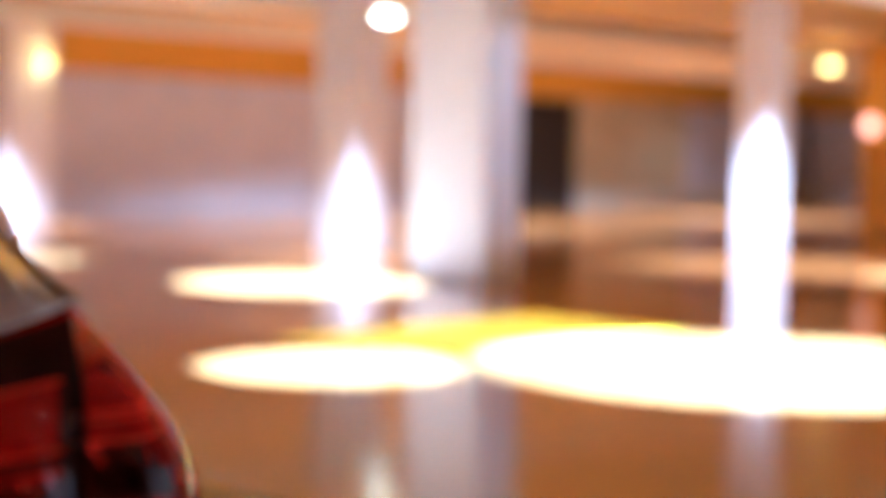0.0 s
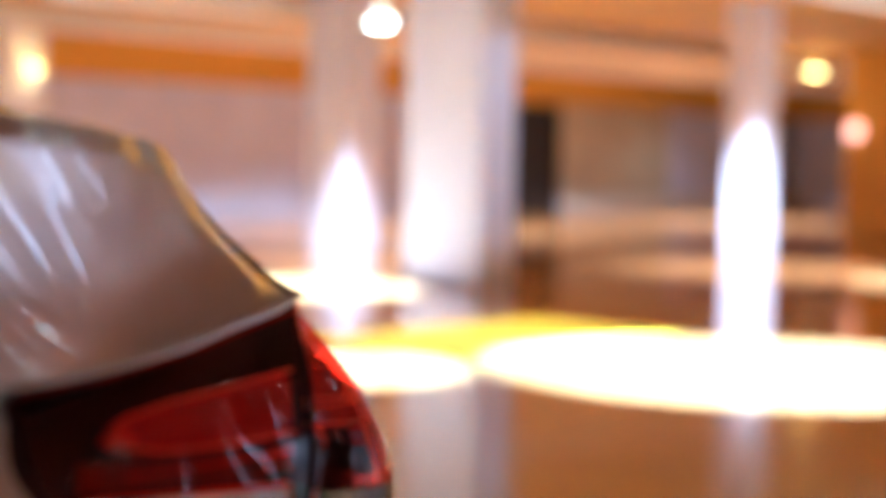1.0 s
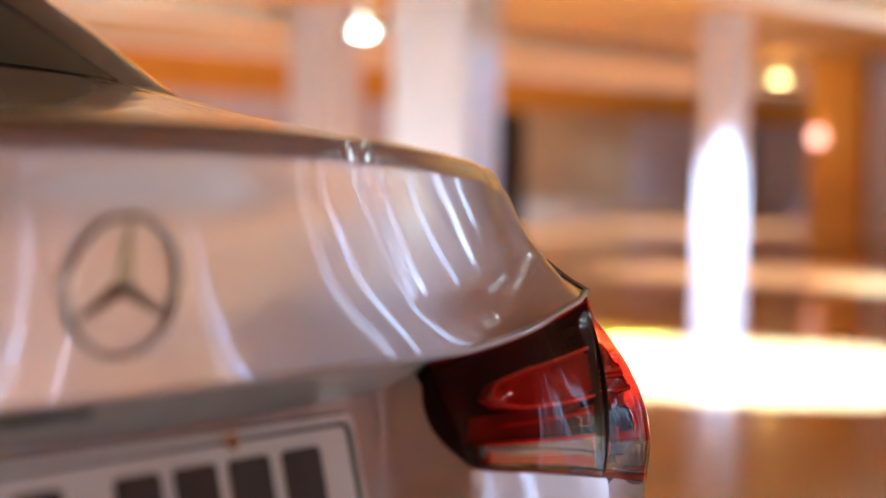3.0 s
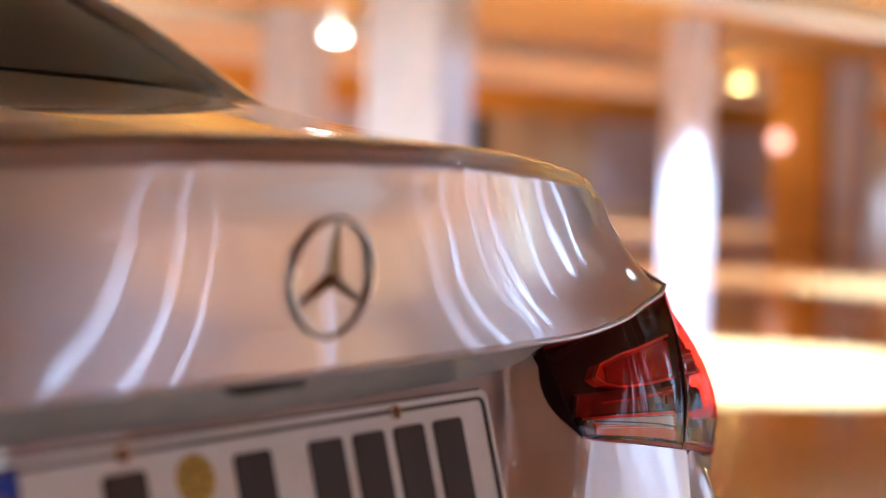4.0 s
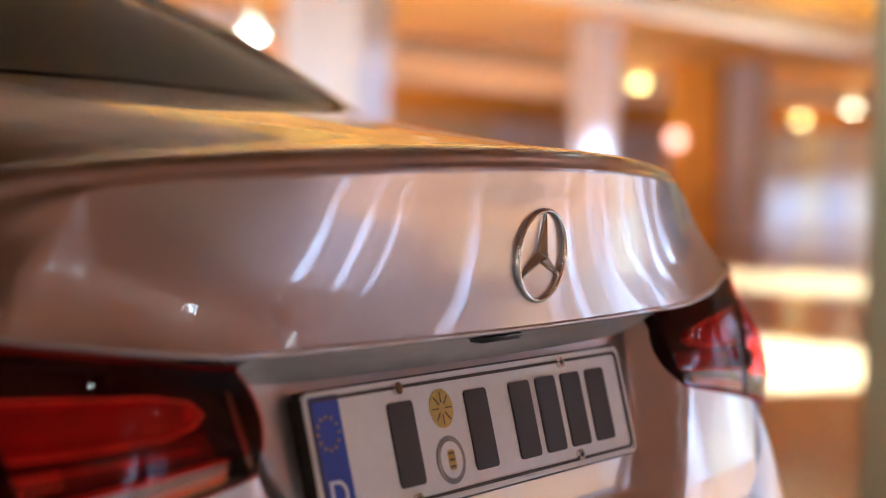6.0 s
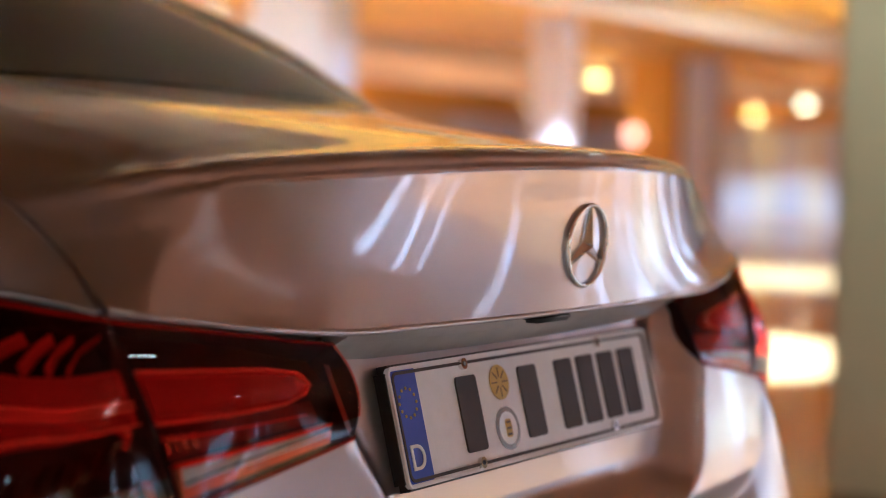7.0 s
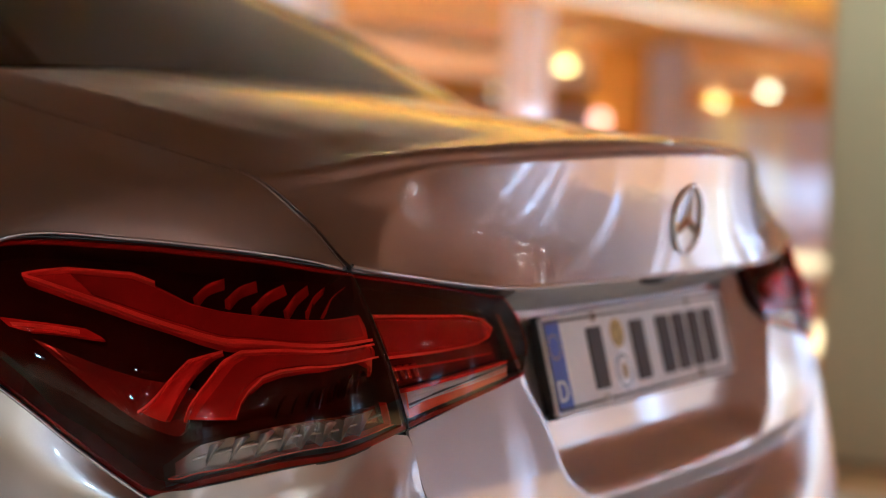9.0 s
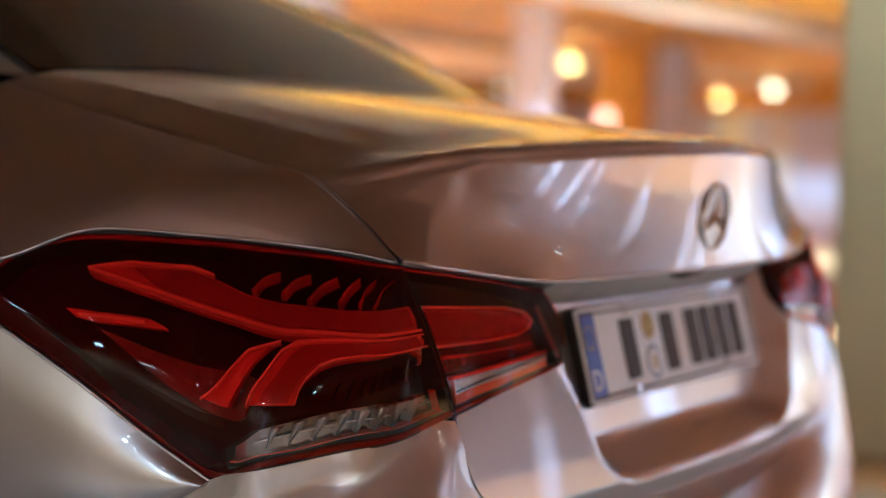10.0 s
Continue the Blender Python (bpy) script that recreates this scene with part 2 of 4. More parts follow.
# wall added out of view to be mirrored in the lid and lamps
slab("wall_reflected", (12, -9, 0), (12.3, 0.5, 2.75), WARM_WALL, "added beige wall out of view, mirrored in the lid and lamps", "wall")
slab("wall_lit", (36, 9.0, 0), (36.3, 19.7, 2.06), WALL, "pale lilac far wall washed by lamps", "wall")
slab("fascia", (35.8, 9.0, 2.06), (36.3, 19.7, 2.75), CEIL, "ochre fascia over the far wall", "fascia")
for yy in (12.9, 14.1, 15.4):
    slab("pilaster", (35.88, yy, 0), (36.0, yy + 0.45, 2.06), BEAM, "white pilaster on the far wall", "pilaster")
slab("wall_panel", (27.05, 19.92, 0.3), (30.9, 20.0, 2.12), WARM_WALL, "beige wall panel beside the dark door", "wall")
# ceiling slabs added out of view, toned for their reflections in paint and lenses
slab("reflected_slab", (-6, -0.78, 2.67), (1.20, 9.0, 2.746), BROWN_SLAB, "unseen dark brown ceiling slab over the car, mirrored in its paint", "ceiling")
slab("reflected_panel", (-6, -3.4, 2.67), (1.20, -0.8, 2.746), TAN, "unseen tan ceiling slab behind the car, mirrored in its paint", "ceiling")
slab("reflected_slab", (-6, -9, 2.67), (3.4, -3.42, 2.746), BROWN_SLAB, "unseen dark brown ceiling slab over the aisle, mirrored in the paint", "ceiling")
slab("reflected_slab", (3.42, -9, 2.67), (11.9, 0.2, 2.746), BROWN_SLAB, "unseen dark brown ceiling slab over the side aisle, mirrored in the paint", "ceiling")
slab("reflected_panel", (1.22, 0.22, 2.67), (4.9, 9.0, 2.746), PANEL, "unseen beige ceiling slab beside the car, mirrored in its paint", "ceiling")
slab("reflected_slab", (1.22, -3.4, 2.67), (3.4, 0.2, 2.746), BROWN_SLAB, "unseen dark brown ceiling slab behind the car, mirrored in its paint", "ceiling")
slab("fascia", (-9, 19.7, 2.12), (46, 20, 2.75), CEIL, "ochre fascia over the back wall", "fascia")
for yy in (6.2, 12.4, 16.2):
    slab("beam", (9.5, yy, 2.5), (46, yy + 0.55, 2.75), BEAM, "cream ceiling beam", "beam", 0.01)
slab("door_1", (25.3, 19.93, 0), (27.0, 20.0, 2.1), DARK, "dark closed door in the back wall", "door")
slab("baseboard", (27.2, 19.9, 0), (46, 20.0, 0.3), BEAM, "cream skirting along the back wall", "baseboard")
slab("floor_marking", (6.3, 4.9, 0.0), (8.6, 6.2, 0.004), YELLOW, "yellow painted floor marking", "marking")


def column(lo, hi, mat, label):
    return tagged(slab("column", (*lo, 0), (*hi, 2.75), mat, label, "column", 0.02), group="hall columns")


column((10.35, 8.1), (10.8, 8.95), WALL, "pale lilac square concrete column")
column((15.15, 8.4), (15.55, 8.8), WALL, "white column washed by a spotlight")
column((12.4, 11.6), (12.9, 12.2), WALL, "white column washed by a spotlight")
column((13.3, 19.15), (14.1, 19.75), WALL, "white column washed by a spotlight")
# columns added out of view, only for bright streaks mirrored in the car
for cx, cy, half in ((-2.8, -6.6, 0.16), (-4.0, -7.5, 0.16), (-5.0, -0.45, 0.06), (-5.0, -0.95, 0.09), (2.9, -6.25, 0.13), (3.85, -6.35, 0.10), (4.5, -6.3, 0.05), (9.6, -0.9, 0.14), (11.1, -0.15, 0.12), (8.5, -2.5, 0.10), (8.5, -4.4, 0.14), (6.8, -1.3, 0.06), (10.0, -3.4, 0.16), (6.8, -6.0, 0.12), (6.0, -2.1, 0.05), (7.4, -3.3, 0.07)):
    column((cx - half, cy - half), (cx + half, cy + half), WALL, "added slim white column out of view, lit for streaks in the paint")
column((23.1, 10.1), (23.6, 10.63), WALL, "pale lilac square concrete column")
column((23.0, 10.65), (23.6, 11.55), CEIL, "ochre column with a lamp on its face")


def ceiling_lamp(place, r, mat, label):
    """A round ceiling lamp: a collar against the ceiling and a glowing dish."""
    lamp = tagged(new("ceiling_lamp"), label, "lamp", "ceiling lamps")
    lamp.location = place
    for nm, prof, m in (("collar", [(r * 1.25, 0.03), (r * 1.3, 0.0), (r * 1.05, -0.02), (r * 1.0, 0.0)], BEAM), ("dish", [(r, -0.005), (r * 0.9, -0.03), (r * 0.5, -0.05), (0.001, -0.055)], mat)):
        verts, faces, k = [], [], len(prof)
        for i in range(24):
            a = 2 * math.pi * i / 24
            verts += [(q * math.cos(a), q * math.sin(a), z) for q, z in prof]
            faces += [(i * k + c, ((i + 1) % 24) * k + c, ((i + 1) % 24) * k + c + 1, i * k + c + 1) for c in range(k - 1)]
        link_mesh(nm, verts, faces, m, lamp)
    rod = bmesh.new()
    bmesh.ops.create_cone(rod, cap_ends=True, segments=12, radius1=0.02, radius2=0.02, depth=2.75 - place[2])
    bmesh.ops.translate(rod, verts=rod.verts[:], vec=(0, 0, (2.75 - place[2]) / 2))
    part("stem", rod, BEAM, lamp)
    return lamp


for place, r, mat, label in (((22.3, 11.7, 2.42), 0.12, LAMP_YELLOW, "round yellow-glowing ceiling lamp"), ((11.34, 10.17, 2.30), 0.11, LAMP_WHITE_GLOW, "round white-glowing ceiling lamp"), ((13.81, 19.0, 2.17), 0.09, LAMP_YELLOW, "round amber-glowing ceiling lamp"), ((30.2, 17.4, 2.30), 0.12, LAMP_FAINT, "round faintly glowing ceiling lamp"), ((35.15, 14.35, 2.30), 0.14, LAMP_YELLOW, "round yellow-glowing ceiling lamp"), ((29.0, 10.8, 2.30), 0.12, LAMP_PALE, "round pale-glowing ceiling lamp")):
    ceiling_lamp(place, r, mat, label)


def added_can(z, lit):
    """A small round can added against the ceiling, its mouth just over an unseen lamp; lit ones get a glowing disc."""
    root = tagged(new("added_can"), "small round ochre can added over an unseen lamp", "lamp", "ceiling downlights")
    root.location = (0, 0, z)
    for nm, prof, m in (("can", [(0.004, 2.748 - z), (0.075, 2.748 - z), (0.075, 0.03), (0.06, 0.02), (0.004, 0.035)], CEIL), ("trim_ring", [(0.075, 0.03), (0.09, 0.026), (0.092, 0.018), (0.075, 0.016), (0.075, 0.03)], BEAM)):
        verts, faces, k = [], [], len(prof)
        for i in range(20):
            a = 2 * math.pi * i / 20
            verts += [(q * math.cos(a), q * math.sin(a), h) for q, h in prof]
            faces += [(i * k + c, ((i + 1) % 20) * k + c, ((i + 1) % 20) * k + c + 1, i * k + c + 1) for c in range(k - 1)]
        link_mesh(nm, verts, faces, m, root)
    # glowing disc added only to be mirrored in the car
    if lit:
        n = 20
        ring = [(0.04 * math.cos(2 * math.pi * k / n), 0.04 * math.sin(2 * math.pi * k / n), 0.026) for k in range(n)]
        link_mesh("speck_disc", ring + [(0, 0, 0.022)], [((k + 1) % n, k, n) for k in range(n)], SPECK_GLOW, root, "added glowing disc, mirrored as a speck in the paint")
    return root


# one made-up can over each unseen lamp
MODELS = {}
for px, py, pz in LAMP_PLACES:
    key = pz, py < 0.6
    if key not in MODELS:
        MODELS[key] = added_can(*key)
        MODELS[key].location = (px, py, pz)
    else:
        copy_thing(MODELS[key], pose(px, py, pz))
wall_lamp = tagged(new("wall_lamp"), "round pink-glowing lamp on the ochre column", "lamp")
wall_lamp.location = (22.97, 11.38, 1.55)
bm = bmesh.new()
bmesh.ops.create_uvsphere(bm, u_segments=20, v_segments=12, radius=0.12)
part("globe", bm, LAMP_PINK, wall_lamp)
bm = bmesh.new()
box(bm, (0.0, -0.04, -0.04), (0.06, 0.04, 0.04))
part("bracket", bm, BEAM, wall_lamp)

# ---- the car ----
car = tagged(new("car"), "silver metallic saloon car parked in a garage, seen from its tail", "car")

X = [0, 0.13, 0.25, 0.35, 0.43]


def creased(row, full):
    """A ridge where the lid turns from its rear face to its side, the side made fuller by so much."""
    a, b, c = row[-3:]
    out = Vector((0.6, -0.8, 0.0)) * full
    return [tuple(q) for q in (*row[:-2], b.lerp(a, 0.42), b + out * 0.5, b.lerp(c, 0.40) + out, c)]


def lid_row(y0, z0, ky, kz, c5, c6):
    row = [Vector((x, y0 + ky * x * x, z0 + kz * x * x)) for x in X] + [Vector(c5), Vector(c6)]
    return creased(row, float(np.interp(z0, (0.95, 0.985, 1.03, 1.064, 1.0905, 1.0985, 1.12), (0.002, 0.004, 0.007, 0.009, 0.009, 0.004, 0.001))))


# the lid along its middle line: distance back, height, and how far both fall away sideways
LID_MIDDLE = [
    (0.688, 1.1615, 0.04, -0.045),
    (0.50, 1.1379, 0.02, -0.080),
    (0.30, 1.1143, 0.07, -0.108),
    (0.15, 1.0985, 0.32, -0.124),
    (0.066, 1.0905, 0.47, -0.105),
    (0.0515, 1.0775, 0.475, -0.10),
    (0.0487, 1.0720, 0.473, -0.098),
    (0.0500, 1.0640, 0.460, -0.092),
    (0.0565, 1.030, 0.40, -0.06),
    (0.0605, 0.985, 0.33, -0.03),
    (0.0615, 0.952, 0.255, -0.01),
]
LID_RIDGE = [(0.50, 0.698, 1.149), (0.505, 0.505, 1.114), (0.505, 0.325, 1.080), (0.500, 0.238, 1.063), (0.490, 0.184, 1.0635), (0.4865, 0.169, 1.0505), (0.485, 0.162, 1.045), (0.485, 0.158, 1.038), (0.496, 0.154, 1.019), (0.518, 0.150, 0.997), (0.538, 0.141, 0.973)]
LID_FLANK = [(0.570, 0.702, 1.135), (0.572, 0.50, 1.086), (0.574, 0.328, 1.050), (0.576, 0.290, 1.042), (0.577, 0.266, 1.0365), (0.575, 0.246, 1.024), (0.574, 0.237, 1.018), (0.574, 0.226, 1.011), (0.574, 0.210, 1.001), (0.578, 0.188, 0.986), (0.583, 0.168, 0.972)]
LID = mirrored([lid_row(*q, a, b) for q, a, b in zip(LID_MIDDLE, LID_RIDGE, LID_FLANK)] + [
    creased([Vector(q) for q in ((0, 0.062, 0.929), (0.13, 0.065, 0.929), (0.25, 0.074, 0.929), (0.36, 0.088, 0.929), (0.45, 0.102, 0.937), (0.55, 0.130, 0.951), (0.588, 0.145, 0.958))], 0.002),
])
grid_mesh("trunk_lid", surface(LID, 8, 6), SILVER, car, "silver trunk lid with a ducktail lip", thick=0.004, flip=True)


edge = surface(LID[10:12], 1, 8)[-1]
under = []
for f, dz in ((0.0, 0.0), (0.15, -0.001), (0.5, 0.002), (1.0, 0.004)):
    under.append([(q[0] * (1 - 0.04 * f), q[1] + f * 0.055 * max(0.0, 1 - (abs(q[0]) / 0.62) ** 2), q[2] + dz) for q in edge])
grid_mesh("lid_underside", under, SILVER, car, thick=0.002, flip=True)


def smooth(t):
    t = min(1.0, max(0.0, t))
    return t * t * (3 - 2 * t)


def panel_y(x, z):
    ax = abs(x)
    inner = float(np.interp(z, [0.60, 0.779, 0.889, 0.93], [0.09, 0.105, 0.137, 0.146]))
    outer = float(np.interp(z, [0.60, 0.64, 0.67, 0.70, 0.74, 0.78, 0.839, 0.921], [0.108, 0.085, 0.066, 0.058, 0.062, 0.070, 0.083, 0.117])) + 0.12 * ax * ax - 0.015
    wide = float(np.interp(z, [0.69, 0.72, 0.735, 0.782, 0.832, 0.935], [0.268, 0.295, 0.303, 0.324, 0.352, 0.372]))
    r = math.hypot(max(0.0, (ax - wide + 0.055) / 0.06), max(0.0, (0.745 - z) / 0.052))
    s = 0.35 * min(1.0, r) ** 1.6 + 0.65 * smooth(r)
    return inner + (outer - inner) * s


# the gap between the lid's lower panel and the bumper, sideways and up
GAP = [(0.0, 0.606), (0.20, 0.616), (0.402, 0.655), (0.490, 0.694), (0.543, 0.735), (0.5590, 0.801)]
GAP_LINE = spline(GAP, 10)
rows = []
for z in np.concatenate([np.linspace(0.935, 0.845, 24), np.linspace(0.843, 0.803, 24), np.linspace(0.80, 0.612, 52)]):
    if z < 0.806:
        half = float(np.interp(z, GAP_LINE[:, 1], GAP_LINE[:, 0])) - 0.002
    else:
        half = float(np.interp(z, [0.806, 0.825, 0.838, 0.845, 0.88, 0.935], [0.5555, 0.45, 0.37, 0.353, 0.347, 0.335]))
    rows.append([(u * half, panel_y(u * half, z), z) for u in np.linspace(-1, 1, 191)])
grid_mesh("lower_panel", rows, SILVER, car, "silver lower trunk panel with the recess for the plate", thick=0.004, flip=True)

LAMP_TOP = [(0.5905, 0.1455, 0.954), (0.611, 0.185, 0.960), (0.617, 0.237, 0.965), (0.645, 0.287, 0.970), (0.677, 0.335, 0.974), (0.735, 0.420, 0.976), (0.762, 0.472, 0.964), (0.785, 0.495, 0.944), (0.805, 0.53, 0.912)]
LAMP_LOW = [(0.556, 0.0995, 0.807), (0.636, 0.114, 0.790), (0.69, 0.146, 0.783), (0.735, 0.200, 0.767), (0.744, 0.253, 0.752), (0.765, 0.322, 0.794), (0.785, 0.377, 0.834), (0.800, 0.474, 0.885), (0.808, 0.52, 0.905)]
LAMP_BULGE = [0.010, 0.030, 0.040, 0.038, 0.031, 0.023, 0.015, 0.010, 0.005]
INNER_TOP = [(0.343, 0.119, 0.919), (0.40, 0.112, 0.926), (0.46, 0.112, 0.935), (0.53, 0.129, 0.945), (0.588, 0.145, 0.953)]
INNER_LOW = [(0.357, 0.083, 0.841), (0.40, 0.085, 0.833), (0.46, 0.088, 0.824), (0.52, 0.094, 0.814), (0.553, 0.099, 0.807)]


def lens_net(top, low, bulge, n=5):
    top, low = np.array(top), np.array(low)
    out = np.gradient(top + low, axis=0)
    nrm = np.stack([out[:, 1], -out[:, 0], 0 * out[:, 0]], axis=1)
    nrm /= np.linalg.norm(nrm, axis=1)[:, None]
    return [top + (low - top) * v + nrm * np.reshape(bulge, (-1, 1)) * 4 * v * (1 - v) for v in np.linspace(0, 1, n)]


def on_lens(g):
    """A function that gives the place at s along, v across the lens g, sunk by d."""
    h, w = g.shape[:2]
    nrm = np.cross(np.gradient(g, axis=1), np.gradient(g, axis=0))
    nrm /= np.linalg.norm(nrm, axis=2)[..., None]

    def at(s, v, d):
        x, y = min(max(s, 0), 1) * (w - 1.001), min(max(v, 0), 1) * (h - 1.001)
        i, j = int(y), int(x)
        fy, fx = y - i, x - j
        mix = lambda q: (q[i, j] * (1 - fx) + q[i, j + 1] * fx) * (1 - fy) + (q[i + 1, j] * (1 - fx) + q[i + 1, j + 1] * fx) * fy
        return mix(g) + mix(nrm) * d
    return at


def resample(line, n):
    line = np.array(line, float)
    t = np.concatenate([[0], np.cumsum(np.linalg.norm(np.diff(line, axis=0), axis=1))])
    return [(np.interp(k, t, line[:, 0]), np.interp(k, t, line[:, 1])) for k in np.linspace(0, t[-1], n)]


def strip(g, a, b, depth, thick, n=24, m=4, crown=0.0):
    """A bar that follows the lens g: between the edges a and b, given along and across the lens, sunk by depth, its face crowned."""
    at = on_lens(g)
    a, b = resample(a, n), resample(b, n)
    verts, faces = [], []
    for d, swell in ((depth, crown), (depth + thick, 0.0)):
        for p, q in zip(a, b):
            for k in range(m):
                f = k / (m - 1)
                verts.append(at(p[0] + (q[0] - p[0]) * f, p[1] + (q[1] - p[1]) * f, d + swell * (1 - 4 * f * (1 - f))))
    k2 = n * m
    for i in range(n - 1):
        for k in range(m - 1):
            f = [i * m + k, i * m + k + 1, (i + 1) * m + k + 1, (i + 1) * m + k]
            faces += [f, [x + k2 for x in f[::-1]]]
        for k in (0, m - 1):
            faces.append([i * m + k, (i + 1) * m + k, (i + 1) * m + k + k2, i * m + k + k2])
    for i in (0, n - 1):
        for k in range(m - 1):
            faces.append([i * m + k, i * m + k + 1, i * m + k + 1 + k2, i * m + k + k2])
    return verts, faces


def lens_patch(name, g, a, b, mat, parent, side, label, n=48, m=14):
    """A piece of the lens skin between the edges a and b."""
    at = on_lens(g)
    net = [[at(p[0] + (q[0] - p[0]) * f, p[1] + (q[1] - p[1]) * f, 0.0) for p, q in zip(resample(a, n), resample(b, n))] for f in np.linspace(0, 1, m)]
    return grid_mesh(name, net, mat, parent, label, side=side, flip=True)


OUTER = surface(lens_net(LAMP_TOP, LAMP_LOW, LAMP_BULGE), 14, 16)
inner_net = lens_net(INNER_TOP, INNER_LOW, 0.007)
for q, v in zip(inner_net, np.linspace(0, 1, 5)):
    q[0][0] -= 0.011 * 4 * v * (1 - v)
    q[1][0] -= 0.004 * 4 * v * (1 - v)
INNER = surface(inner_net, 14, 16)


def lamp_part(name, g, a, b, depth, thick, mat, tail, side, label="", n=24, m=4, crown=0.0):
    verts, faces = strip(g, a, b, depth, thick, n, m, crown)
    verts = [(side * v[0], v[1], v[2]) for v in verts]
    ob = link_mesh(name, verts, faces, mat, tail, label, False)
    bm = bmesh.new()
    bm.from_mesh(ob.data)
    bmesh.ops.recalc_face_normals(bm, faces=bm.faces[:])
    if crown:
        for f in bm.faces:
            f.smooth = True
        for e in bm.edges:
            e.smooth = len(e.link_faces) < 2 or e.calc_face_angle(0) < 0.9
    bm.to_mesh(ob.data)
    bm.free()
    return ob


def edge_line(line, width):
    return line, [(s, v + width) for s, v in line]


BOOM_A = [(0.642, 0.152), (0.579, 0.107), (0.505, 0.100), (0.464, 0.128), (0.384, 0.189), (0.319, 0.218), (0.202, 0.241), (0.0, 0.24)]
BOOM_B = [(0.642, 0.170), (0.567, 0.229), (0.494, 0.277), (0.384, 0.339), (0.318, 0.380), (0.2, 0.40), (0.1, 0.41), (0.0, 0.42)]
HOOK_A = [(0.0, 0.432), (0.1, 0.422), (0.2, 0.412), (0.294, 0.415), (0.325, 0.458), (0.356, 0.554), (0.390, 0.644), (0.404, 0.697)]
HOOK_B = [(0.0, 0.525), (0.1, 0.515), (0.173, 0.508), (0.225, 0.523), (0.260, 0.551), (0.287, 0.612), (0.30, 0.66), (0.310, 0.728)]
LEG_A = [(0.323, 0.412), (0.386, 0.449), (0.439, 0.532), (0.503, 0.655)]
LEG_B = [(0.340, 0.43), (0.375, 0.50), (0.422, 0.605), (0.455, 0.692)]
MARK_A = [(0.717, 0.418), (0.643, 0.400), (0.564, 0.365), (0.544, 0.385)]
MARK_B = [(0.696, 0.463), (0.654, 0.463), (0.59, 0.42), (0.540, 0.394)]
CLEAR_A = [(0.458, 0.875), (0.386, 0.832), (0.299, 0.813), (0.169, 0.793), (0.016, 0.818)]
CLEAR_B = [(0.462, 0.925), (0.434, 0.935), (0.304, 0.95), (0.178, 0.931), (0.016, 0.95)]
GUIDE_A = [(0.97, 0.25), (0.7, 0.238), (0.451, 0.225), (0.30, 0.26), (0.255, 0.36)]
GUIDE_B = [(0.97, 0.545), (0.635, 0.538), (0.40, 0.515), (0.30, 0.46), (0.255, 0.38)]
SLITS = [((0.379, 0.169), (0.338, 0.089)), ((0.318, 0.171), (0.275, 0.087)), ((0.269, 0.200), (0.216, 0.092)), ((0.206, 0.206), (0.152, 0.081)), ((0.155, 0.204), (0.101, 0.080)), ((0.103, 0.202), (0.044, 0.077))]
